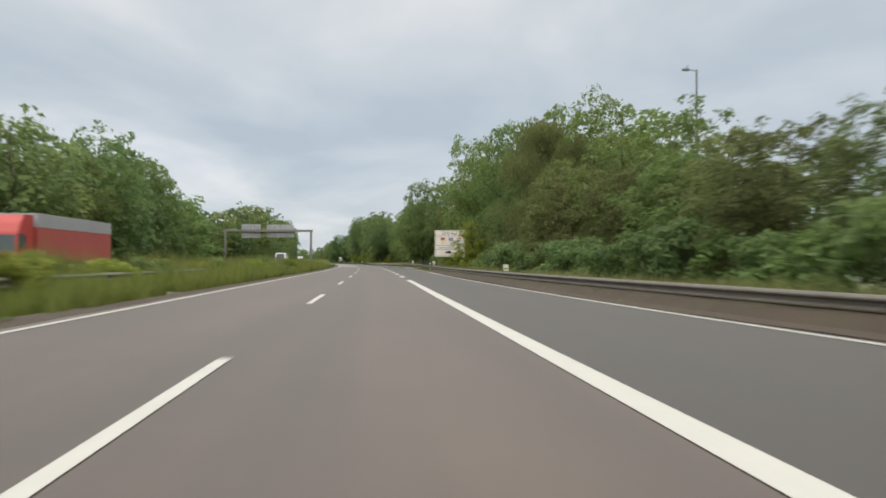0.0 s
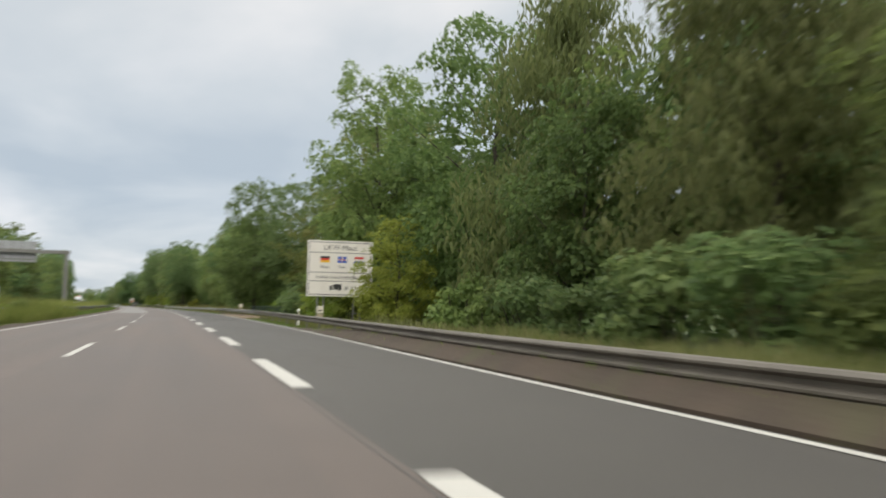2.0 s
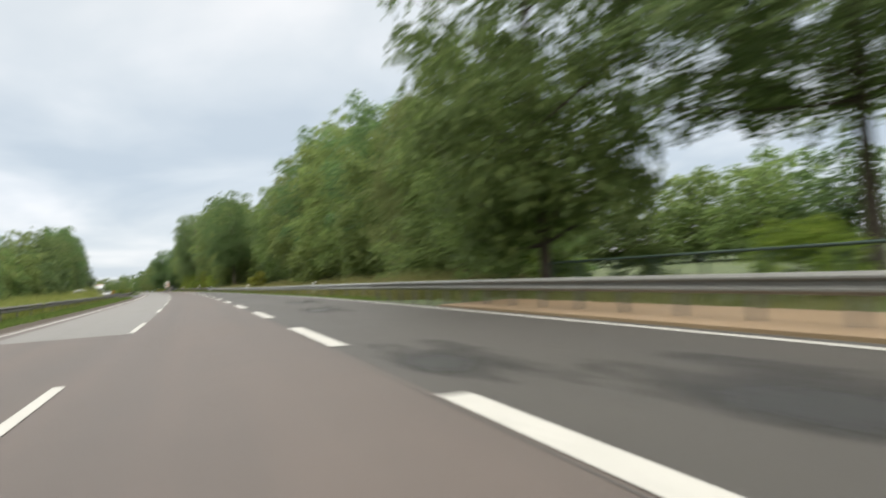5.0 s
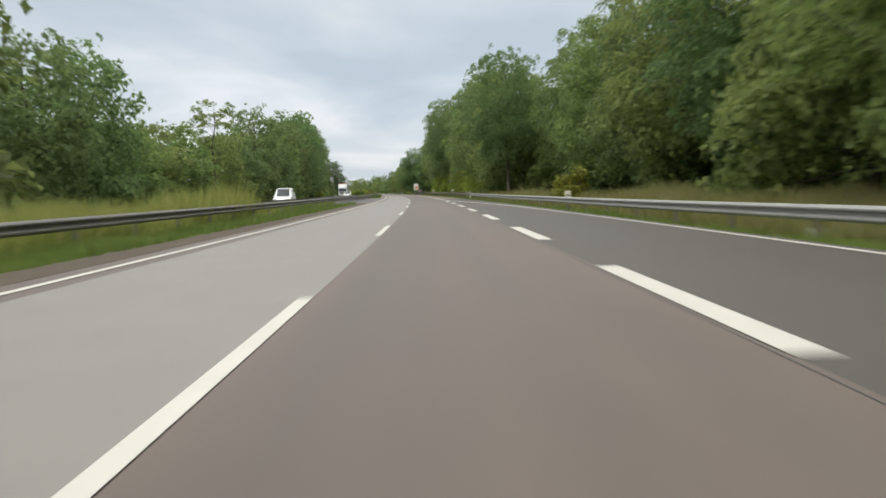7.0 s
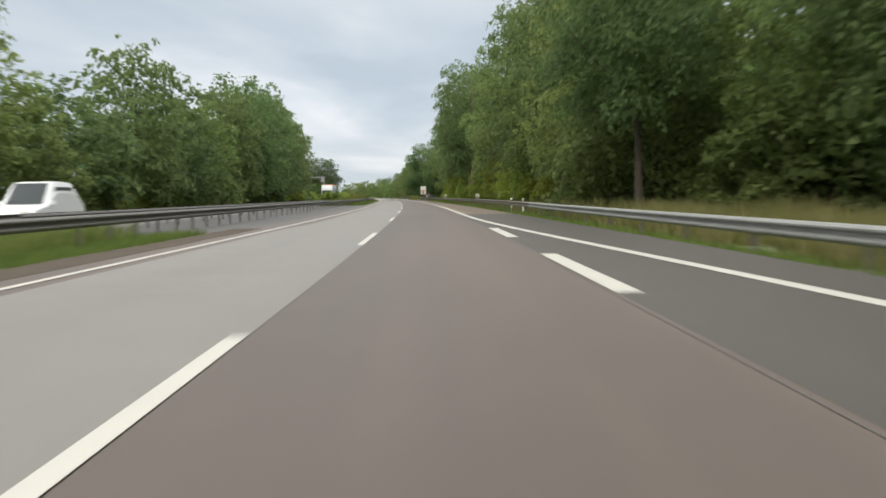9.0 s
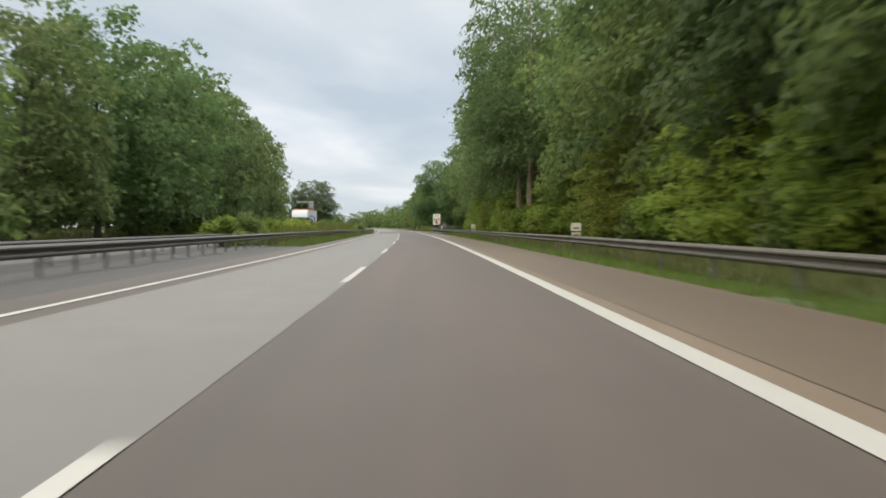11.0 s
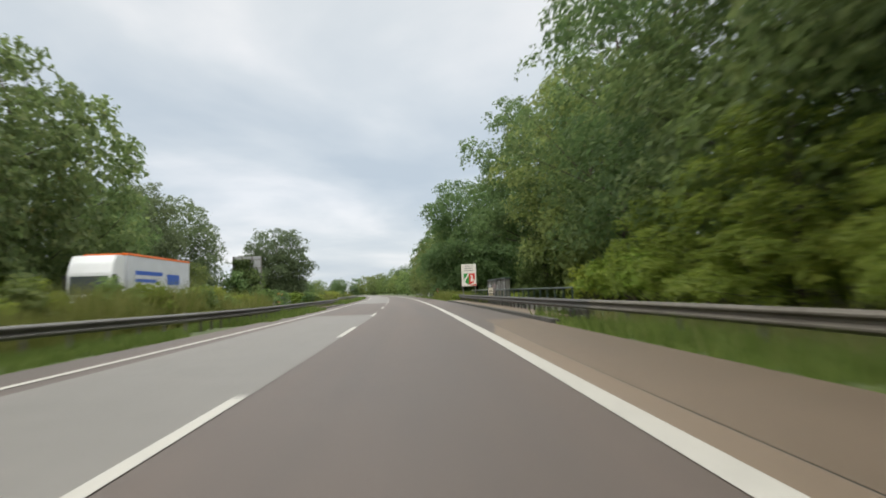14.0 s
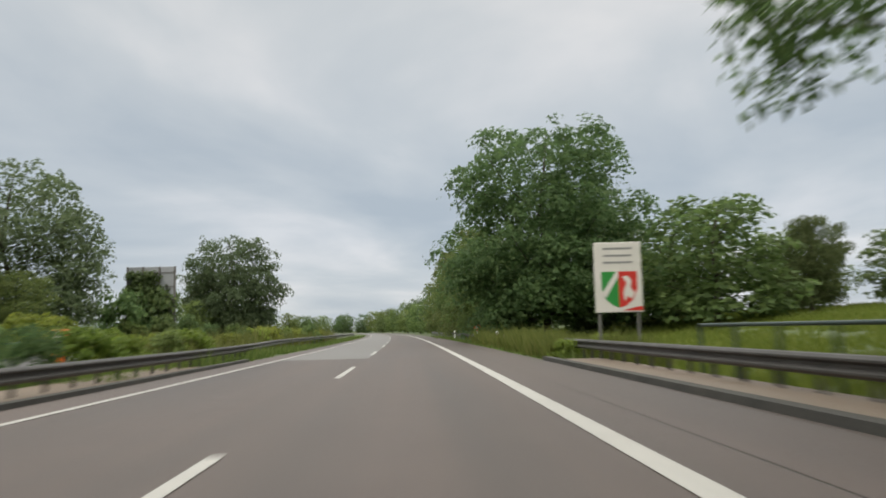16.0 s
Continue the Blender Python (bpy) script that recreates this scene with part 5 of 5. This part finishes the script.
rnd = random.Random(5)


def plant(kind, s, d, height, wide=1.0, turn=None):
    if d < -20 and s < 505 and kind + "_back" in KINDS:
        kind += "_back"
    ob, h0 = rnd.choice(KINDS[kind])
    k = height / h0
    m = Matrix.Translation(P(s, d, ground_z(s, d))) @ Matrix.Rotation(rnd.uniform(0, 6.28) if turn is None else radians(turn), 4, "Z") @ Matrix.Diagonal((k * wide, k * wide, k, 1))
    if ob not in used:
        used.add(ob)
        ob.matrix_world = m
        return ob
    return copy_thing(ob, m @ Matrix.Diagonal((1 / ob.scale.x, 1 / ob.scale.y, 1 / ob.scale.z, 1)))


# right of the road, one by one: kind, s, d, height, width
for row in (
    ("olive", 37, 16.0, 7, 1.1), ("olive", 43, 16.5, 6.8, 1.2), ("olive", 49, 15.5, 7.0, 1.1), ("thin", 65.5, 18.8, 11.2, 1.05), ("thin", 75, 20.5, 12.5, 1), ("olive", 54, 15.8, 7.2, 1.05), ("lime", 61, 15.8, 7.6, 1.12),
    ("olive", 66, 18.5, 8.6, 1.1), ("olive", 70, 15.4, 7.6, 0.95), ("lime", 75, 19.0, 9.5, 1.1), ("oak", 79, 18.5, 11.8, 0.85), ("olive", 82, 14.8, 8.6, 1.0), ("lime", 87, 15.5, 10.5, 0.85), ("willow", 95, 16.2, 14.5, 0.85), ("oak", 103, 23.0, 19.8, 0.85),
    ("lime", 106, 16.2, 11.5, 0.8), ("willow", 112, 18.5, 18, 0.85), ("oak", 121, 18.5, 20.2, 0.78), ("light", 121.3, 12.5, 7.0, 0.88), ("lime", 126, 16.4, 6.9, 0.88), ("oak", 133.5, 14.4, 20.2, 0.62),
    ("airy", 142, 15.6, 15.3, 1), ("lime", 131, 19.5, 13, 0.9), ("lime", 138, 19.0, 13, 0.9), ("olive", 145, 19.5, 20, 0.85), ("light", 134, 13.2, 7.8, 0.94), ("airy", 149, 14.6, 11.0, 1), ("airy", 157, 14.2, 11.6, 1.07), ("thin", 158, 15.2, 15.6, 0.8), ("airy", 152, 17.5, 14, 1.1), ("olive", 149, 20.5, 12.5, 1.05),
    ("lime", 163, 21.0, 10, 1), ("lime", 169, 19.0, 9.5, 0.9), ("spread", 176.5, 17.6, 17.8, 1.08), ("oak", 184.5, 11.4, 19, 0.64), ("oak", 193.5, 13.4, 13, 0.75),
    ("lime", 202, 14.2, 12.5, 0.85), ("willow", 210, 14.6, 13, 0.85), ("lime", 218, 14.6, 13.2, 0.9), ("ash", 227, 16.8, 17.5, 1), ("oak", 237, 16.8, 18.5, 0.85),
    ("lime", 246, 17.0, 18.5, 0.85), ("ash", 256, 17.1, 20, 0.95), ("oak", 266, 17.4, 19.5, 0.85), ("ash", 276, 17.2, 18.5, 0.95), ("oak", 286, 17.0, 17.5, 0.85),
    ("ash", 296, 16.8, 18, 1), ("spread", 308, 9.6, 18, 0.69), ("oak", 305, 17.1, 16, 0.85), ("lime", 315, 12.4, 16, 0.9), ("oak", 324, 12.4, 18, 0.85), ("ash", 333, 12.6, 20.5, 1),
    ("oak", 342, 12.6, 19, 0.85), ("ash", 352, 12.6, 21, 1), ("oak", 361, 13.4, 19, 0.85), ("ash", 370, 12.6, 21, 1), ("oak", 377.5, 12.8, 18.5, 0.85),
    ("oak", 384, 14.6, 18, 0.85), ("piney", 392, 8.9, 21.7, 0.95), ("open", 395, 14.5, 19, 0.95), ("piney", 401, 9.3, 22, 0.9), ("piney", 405, 9.9, 22.5, 0.95), ("open", 408, 15.0, 20, 0.95),
    ("open", 416, 12.0, 21, 0.95), ("open", 424, 12.0, 23, 1.0), ("piney", 428, 11.8, 21, 0.95), ("lime", 433, 13.4, 16, 0.9), ("open", 438, 12.0, 21, 0.95), ("open", 447, 12.6, 21, 0.95),
    ("open", 456, 12.2, 19, 0.95), ("oak", 466, 13.0, 17.5, 0.9), ("overhang", *BRIDGE_TREE, 0), ("lime", 470.5, 10.2, 6.0, 1.0), ("lime", 481.5, 14.5, 9.5, 0.85), ("ash", 473, 16.0, 20, 1), ("oak", 479, 18.0, 17.5, 0.85), ("lime", 484, 18.5, 12, 0.9),
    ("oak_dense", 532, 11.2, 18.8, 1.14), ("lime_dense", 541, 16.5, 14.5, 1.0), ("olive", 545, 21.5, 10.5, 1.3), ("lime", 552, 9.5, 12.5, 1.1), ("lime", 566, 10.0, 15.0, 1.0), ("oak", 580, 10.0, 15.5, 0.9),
    ("lime", 594, 10.0, 14.5, 1.0), ("far", 610, 11.5, 16.0, 0.95), ("far2", 628, 10.0, 13.0, 1.1), ("far", 640, 13.0, 16.0, 0.9), ("far2", 661, 10.0, 10.1, 1.2), ("far", 690, 12.0, 13.8, 1.0),
    ("far2", 716, 10.0, 9.6, 1.3), ("far", 742, 12.0, 12.8, 1.1), ("far2", 781, 11.0, 10.0, 1.38), ("far", 815, 13.0, 13.8, 1.2)):
    plant(*row)
# young growth in front of the wood
for s, d, h in ((346, 10.6, 5.2), (353, 10.2, 6.0), (359, 10.8, 5.4), (366, 10.4, 6.4), (372.5, 10.6, 5.6), (379, 10.2, 6.2), (411, 10.0, 5.0), (417.5, 9.8, 5.8), (424, 9.6, 5.2), (430.5, 9.4, 5.6), (437, 9.6, 4.8), (443, 10.0, 4.6)):
    plant("light", s, d, h, 1.15)
# the wood behind the right-hand edge
for s in range(60, 480, 9):
    if 158 < s < 229:
        continue
    plant("wood", s + rnd.uniform(-3, 3), 24 + rnd.uniform(-1.5, 3), rnd.uniform(9.5, 11.5) if s > 392 else rnd.uniform(14, 17) if s > 95 else rnd.uniform(7.5, 9.0), rnd.uniform(1.15, 1.35))
# trees across the field beyond the first bridge and beyond the meadow
for s, d, h in ((226, 66, 13), (233, 60, 12), (240, 70, 15), (247, 62, 13), (254, 68, 14), (262, 60, 13), (270, 66, 15), (279, 60, 13), (289, 66, 14), (300, 60, 14), (312, 62, 14), (218, 72, 11), (209, 68, 10), (200, 72, 10), (190, 74, 9), (180, 70, 9)):
    plant(rnd.choice(("far", "far2")), s, d, h * 0.94, 1.4)
for s, d, h in ((524, 22, 12.5), (531, 31, 9), (520, 34, 7.5), (513, 42, 7), (536, 23, 13.5), (527, 42, 8), (508, 52, 7.5), (540, 36, 8.5), (500, 60, 6.5), (555, 28, 11), (575, 24, 12), (600, 22, 13)):
    plant(rnd.choice(("far", "far2")), s, d, h * 0.8, 1.6)
for s, d, h in ((528, 31, 7.5), (520, 36, 6.5), (512, 40, 6.5), (505, 46, 6.0)):
    plant("willow", s, d, h, 1.25)
# left of the opposite carriageway
for row in (
    ("far", 96, -33, 13.5, 1.2), ("far2", 104, -36, 14.5, 1.2), ("lime", 112, -34, 12, 1), ("lime", 122, -34, 13, 1), ("oak", 137, -38, 18.5, 0.85), ("far", 130, -36, 15, 1.2), ("oak", 148, -36, 16, 0.85),
    ("far2", 157, -38, 16, 1.25), ("oak", 166, -37.5, 13.6, 0.9), ("lime", 176, -36.5, 10, 1.05), ("far2", 186, -37, 12.1, 1.25), ("thin", 200, -31, 11.2, 1.43), ("far", 212, -30, 12.4, 1.25),
    ("far2", 226, -29, 14.3, 1.25), ("far", 240, -28, 13.4, 1.25), ("far2", 254, -27.5, 15.4, 1.25), ("oak", 270, -27.0, 11.8, 0.9), ("oak", 279, -27.0, 12.7, 0.9), ("lime", 288, -27, 8, 1.1), ("lime", 296, -27.5, 8, 1.1),
    ("far2", 305, -27, 9.3, 1.25), ("thin", 316, -25.5, 13, 1.2), ("lime", 326, -27, 9, 1.1), ("far", 334, -27, 10.5, 1.25), ("oak", 347, -26.0, 15.5, 0.8), ("far", 357, -26, 12.5, 1.1), ("far2", 368, -25.5, 12.5, 1.1),
    ("oak", 380, -25.5, 16, 0.9), ("ash", 392, -25.5, 18.5, 1.05), ("oak", 404, -26.0, 18.5, 0.9), ("ash", 415, -27.0, 20, 1.05), ("oak", 427, -27.5, 20, 0.9), ("ash", 439, -28.0, 21, 1.05), ("oak", 450, -28.5, 20, 0.9),
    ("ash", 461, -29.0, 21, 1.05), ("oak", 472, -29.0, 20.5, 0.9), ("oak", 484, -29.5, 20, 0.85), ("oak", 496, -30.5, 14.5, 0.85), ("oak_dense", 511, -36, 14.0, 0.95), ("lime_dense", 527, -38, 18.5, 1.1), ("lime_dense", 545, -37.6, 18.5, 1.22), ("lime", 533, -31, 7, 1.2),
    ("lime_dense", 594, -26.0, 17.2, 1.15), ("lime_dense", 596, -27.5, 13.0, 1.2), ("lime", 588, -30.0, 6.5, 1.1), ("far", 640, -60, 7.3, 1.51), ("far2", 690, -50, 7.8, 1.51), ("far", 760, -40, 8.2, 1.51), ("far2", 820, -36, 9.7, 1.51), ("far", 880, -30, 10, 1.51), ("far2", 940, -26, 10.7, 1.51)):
    kind, s, d, h, wide = row
    plant(kind, s, d, h * (1.22 if 160 < s < 192 else 1.12 if s < 300 else 1.05 if s < 460 else 1.03 if s < 490 else 1.0), wide)
for s in range(96, 470, 13):
    plant("wood", s + rnd.uniform(-3, 3), -43 + rnd.uniform(-3, 3), rnd.uniform(12, 16) + (3 if s > 400 else -3 if s > 320 else 0), 1.35)
# far belt of trees that closes the road ahead
for i in range(30):
    plant(rnd.choice(("far", "far2")), 850 + i * 9 + rnd.uniform(-4, 4), 13 + rnd.uniform(-2, 12) + (0 if i < 12 else -(i - 12) * 2.6), rnd.uniform(7.0, 14.5), rnd.uniform(0.9, 1.5))

# a bare dead tree between the crowns
rng = np.random.default_rng(44)
dead = thing("dead_tree", "bare grey dead tree with forked twigs", "tree", place(171.5, 19.0, -0.1, scale=1.22))
bm = bmesh.new()


def twig(a, way, length, r, depth):
    e = a + way * length
    rod(bm, a, e, r, r * 0.6, sides=5)
    if depth:
        for _ in range(3):
            w = (way + Vector(rng.normal(scale=0.42, size=3))).normalized()
            w.z = abs(w.z) * 0.8 + 0.25
            twig(a + way * length * rng.uniform(0.55, 1.0), w.normalized(), length * rng.uniform(0.55, 0.75), r * 0.5, depth - 1)


twig(Vector((0, 0, -0.2)), Vector((0.03, 0.02, 1)).normalized(), 8.6, 0.2, 4)
part("trunk", bm, M_DEADWOOD, dead)

# ---- bushes ----


def bush_kind(seed, H, R, clumps, per, size, leaf, label, name="bush"):
    rng = np.random.default_rng(seed)
    cs, rs = [], []
    for i in range(clumps):
        a, q, h = rng.uniform(0, 6.28), rng.random() ** 0.5, rng.random()
        cs.append((math.cos(a) * q * R * (1 - 0.4 * h), math.sin(a) * q * R * (1 - 0.4 * h), 0.2 + h * H * 0.78)); rs.append(rng.uniform(0.32, 0.62) * H * 0.4)
    t = thing(name, label, "bush", group="roadside bushes")
    bm = bmesh.new()
    for c in cs[::3]:
        rod(bm, (c[0] * 0.15, c[1] * 0.15, -0.3), c, 0.03, 0.012, sides=5)
    part("branchwork", bm, M_BARK, t)
    part("foliage", leaf_mesh("foliage", cs, rs, per, size, leaf, rng, squash=0.9), None, t)
    return t


B_KINDS = [bush_kind(20, 2.4, 1.7, 24, 56, 0.225, M_LEAF, "green roadside bush with dense leaves"), bush_kind(21, 2.2, 1.6, 24, 56, 0.225, M_LEAF_LIGHT, "light green roadside shrub"),
           bush_kind(22, 2.6, 1.6, 24, 56, 0.235, M_LEAF_DARK, "dark green undergrowth bush at the wood's edge")]
b_used = set()


def shrub(i, s, d, k, wide=1.0, z=None):
    ob = B_KINDS[i]
    m = Matrix.Translation(P(s, d, ground_z(s, d) if z is None else z)) @ Matrix.Rotation(rnd.uniform(0, 6.28), 4, "Z") @ Matrix.Diagonal((k * wide, k * wide, k, 1))
    if i not in b_used:
        b_used.add(i); ob.matrix_world = m
        return ob
    return copy_thing(ob, m @ Matrix.Diagonal((1 / ob.scale.x, 1 / ob.scale.y, 1 / ob.scale.z, 1)))


s = 30.0
while s < 455:
    if not (152 < s < 300 or 115 < s < 128):
        rail = RAIL_R(s)
        near = rail + (6.0 if s < 120 else 3.6 if s < 230 else 6.4 if s < 330 else 3.9)
        shrub(rnd.choice((0, 2, 2, 2) if s < 110 else (0, 1, 1, 2) if s < 230 else (0, 0, 1)) if s < 330 else rnd.choice((0, 1, 1, 1)), s, near + rnd.uniform(0, 1.2), rnd.uniform(0.75, 1.2) if s < 330 else rnd.uniform(0.8, 1.3), 1.1)
    s += rnd.uniform(2.6, 3.8)
for s in (137, 140.5, 143, 146, 149.5, 154, 158.5, 163, 168, 174, 183, 187, 190):
    shrub(rnd.choice((0, 1)), s, 12.8 + rnd.uniform(0, 2.2), rnd.uniform(0.7, 1.1), 1.2)
for s in (384, 387.5, 391, 394.5, 398, 401.5, 405, 409):
    shrub(1, s, 8.7 + rnd.uniform(-0.2, 0.5), rnd.uniform(1.0, 1.4), 1.0)
yb = bush_kind(25, 2.3, 1.2, 22, 80, 0.19, M_LEAF_YELLOW, "yellowish-green young shrub standing in verge grass")
yb.matrix_world = place(268.7, 9.2, -0.15, scale=1.15)
for s in range(336, 472, 4):
    shrub(rnd.choice((0, 2)), s + rnd.uniform(-1, 1), 16.5 + rnd.uniform(-1.5, 1.5), rnd.uniform(1.4, 2.1), 1.1)
# weeds and low scrub in the median
for i in range(46):
    shrub(rnd.choice((0, 1, 1)), 26 + i * 2.7 + rnd.uniform(-1, 1), rnd.uniform(-11.6, -8.2), rnd.uniform(0.42, 0.72), rnd.uniform(1.0, 1.5))
# dark understorey beneath the set-back trees
for s in range(198, 338, 4):
    shrub(2, s + rnd.uniform(-1, 1), 19.0 + rnd.uniform(-1.5, 1.8), rnd.uniform(1.1, 1.8), 1.3)
# hedge growing in the median
s = 372.0
while s < 456:
    shrub(rnd.choice((0, 1)), s, -10.9 + rnd.uniform(-0.5, 0.5), rnd.uniform(0.6, 0.9), 1.05)
    s += rnd.uniform(2.2, 3.4)
while s < 560:
    if not 473 < s < 492:
        shrub(rnd.choice((0, 1)), s, -10.6 + rnd.uniform(-0.6, 0.6), rnd.uniform(0.55, 0.8), 1.2)
    s += rnd.uniform(2.2, 3.4)
for s in range(330, 372, 3):
    shrub(rnd.choice((0, 1)), s + rnd.uniform(-1, 1), -26 + rnd.uniform(-0.8, 0.8), rnd.uniform(0.6, 1.0), 1.3)
for s in range(400, 560, 5):
    shrub(rnd.choice((0, 1)), s + rnd.uniform(-1, 1), -26.3 + rnd.uniform(-0.8, 0.8), rnd.uniform(0.8, 1.4), 1.3)
for s, d, k in ((486.5, -8.9, 0.62), (489.5, -11.7, 0.7), (546, -26.9, 2.2), (549, -24.8, 2.5), (551, -26.2, 1.6), (547, -23.4, 1.3), (570, -27, 1.5), (560, -22, 1.0)):
    shrub(2, s, d, k, 0.75)
for s, d, k in ((496, 6.8, 0.45), (506, 6.6, 0.45), (494.6, 5.15, 0.34), (499.5, 5.1, 0.28)):
    shrub(1, s, d, k, 1.2)
ivy = thing("ivy", "dark green ivy climbing over the back of the sign", "plant", place(549, -25.2, 0.0))
rng = np.random.default_rng(61)
ic = [(rng.uniform(-2.2, 2.0), -0.25 + rng.normal() * 0.1, z) for z in rng.uniform(0.4, 7.4, 130)]
ic = [c for c in ic if c[2] < 7.3 - max(0, c[0] - 0.6) * 2.0]
part("foliage", leaf_mesh("foliage", ic, [0.55] * len(ic), 60, 0.3, M_LEAF_DARK, rng), None, ivy)

# ---- grass ----


def grass(name, label, patches, mat, tall, width, seed):
    """patches: (s0, s1, d-function low, d-function high, blades a square metre)."""
    rng = np.random.default_rng(seed)
    base, hs = [], []
    for s0, s1, lo, hi, dens in patches:
        area = (s1 - s0) * abs(hi((s0 + s1) / 2) - lo((s0 + s1) / 2))
        n = int(area * dens)
        for s, t in zip(rng.uniform(s0, s1, n), rng.random(n)):
            d = lo(s) + (hi(s) - lo(s)) * t
            q = P(s, d, ground_z(s, d) - 0.02)
            if noise.noise(Vector((q.x * 0.35, q.y * 0.35, seed))) > -0.25:
                base.append(q); hs.append(0.7 + 0.6 * noise.noise(Vector((q.x * 0.2, q.y * 0.2, seed + 5.0))))
    n = len(base)
    b = np.array([tuple(v) for v in base])
    h = (tall * np.array(hs) * rng.uniform(0.55, 1.25, n))[:, None]
    a = rng.uniform(0, 6.28, n)
    side = np.stack([np.cos(a), np.sin(a), np.zeros(n)], -1) * width * rng.uniform(0.6, 1.4, (n, 1))
    lean = np.stack([rng.normal(size=n), rng.normal(size=n), np.zeros(n)], -1) * 0.28 * h
    v = np.empty((n, 3, 3))
    v[:, 0], v[:, 1] = b - side, b + side
    v[:, 2] = b + lean + np.concatenate([np.zeros((n, 2)), h], 1)
    me = bpy.data.meshes.new(name)
    me.vertices.add(3 * n); me.loops.add(3 * n); me.polygons.add(n)
    me.vertices.foreach_set("co", v.ravel())
    me.loops.foreach_set("vertex_index", np.arange(3 * n, dtype=np.int32))
    me.polygons.foreach_set("loop_start", np.arange(0, 3 * n, 3, dtype=np.int32))
    me.materials.append(mat)
    me.update(calc_edges=True)
    return tagged(new(name, me), label, "grass", kind="stuff")


const = lambda v: (lambda s: v)
grass("verge_grass", "short green verge grass along the guard rail", [
    (20, 112, lambda s: RAIL_R(s) - 0.6, lambda s: RAIL_R(s) - 0.1, 8), (20, 112, lambda s: RAIL_R(s) + 0.25, lambda s: RAIL_R(s) + 1.4, 70), (112, 148, lambda s: PAVE_R(s) + 0.35, lambda s: RAIL_R(s) + 1.2, 40), (196, 330, lambda s: PAVE_R(s) + 0.05, lambda s: RAIL_R(s) + 0.9, 75), (330, 444, lambda s: PAVE_R(s) + 0.03, lambda s: RAIL_R(s) + 0.9, 120),
    (496, 600, lambda s: PAVE_R(s) + 0.2, lambda s: PAVE_R(s) + 3.0, 50), (112, 149, lambda s: PAVE_R(s) + 0.1, lambda s: RAIL_R(s) + 1.0, 170)], M_GRASS, 0.26, 0.030, 71)
grass("overgrown_grass", "lush overgrown grass in front of the rail", [
    (394, 441, lambda s: PAVE_R(s) + 0.15, lambda s: RAIL_R(s) + 0.3, 70), (490, 494, lambda s: PAVE_R(s) + 0.5, lambda s: RAIL_R(s) + 0.5, 60),
    (455, 470, const(-7.4), const(-6.6), 60), (486, 520, const(-9.6), const(-6.9), 40)], M_GRASS, 0.62, 0.032, 82)
grass("rank_grass", "rank green grass that hides the end of the rail", [(494, 526, lambda s: PAVE_R(s) + 0.3, lambda s: RAIL_R(s) + 1.6, 150), (489.5, 494, const(5.95), const(7.2), 150)], M_GRASS, 1.35, 0.034, 83)
grass("tall_grass", "tall seeding grass behind the guard rail", [
    (24, 150, lambda s: RAIL_R(s) + 0.5, lambda s: RAIL_R(s) + 5.5, 34), 
    (150, 196, lambda s: 9.3, lambda s: 16.0, 18), (340, 440, lambda s: RAIL_R(s) + 0.4, lambda s: RAIL_R(s) + 3.0, 30)], M_GRASS_DRY, 0.72, 0.034, 72)
grass("verge_meadow_grass", "waist-high buff seeding grass between rail and trees", [(194, 335, lambda s: RAIL_R(s) + 0.6, lambda s: RAIL_R(s) + 8.5, 60)], M_GRASS_DRY, 1.2, 0.036, 81)
grass("median_grass", "tall green and seeding grass in the median", [
    (24, 150, const(-12.4), const(-9.1), 80), (376, 470, const(-12.3), const(-9.15), 95), (498, 580, const(-12.0), const(-9.2), 45)], M_GRASS_MIX, 1.85, 0.035, 73)
grass("median_meadow_grass", "knee-high seeding grass in the median", [(150, 262, const(-12.5), const(-9.1), 85)], M_GRASS_MIX, 1.55, 0.033, 79)
grass("median_low_grass", "low seeding grass where the median paving begins", [(262, 296, const(-12.5), const(-9.1), 70)], M_GRASS_MIX, 0.9, 0.033, 80)
grass("median_verge_grass", "green grass between the road edge and the median rail", [
    (150, 296, const(-8.9), const(-7.05), 90), (372, 452, const(-8.8), const(-6.7), 90), (500, 640, const(-9.4), const(-6.7), 40), (440, 473, const(-7.6), const(-6.05), 90), (452, 470, const(-11), const(-7.6), 30), (470, 500, const(-12), const(-8.6), 50)], M_GRASS, 0.40, 0.030, 74)
grass("median_edge_grass", "tall unmown grass hiding the median rail", [(24, 150, const(-8.8), const(-6.85), 85)], M_GRASS, 1.15, 0.032, 78)
grass("far_verge_grass", "seeding grass beyond the opposite carriageway", [(90, 420, const(-31), const(-25.6), 10)], M_GRASS_DRY, 1.4, 0.06, 75)
grass("meadow_grass", "bright green meadow grass beyond the railing", [(473.5, 570, lambda s: 6.1 if s < 492 else 7.0, const(40), 24)], M_MEADOW, 0.5, 0.06, 76)
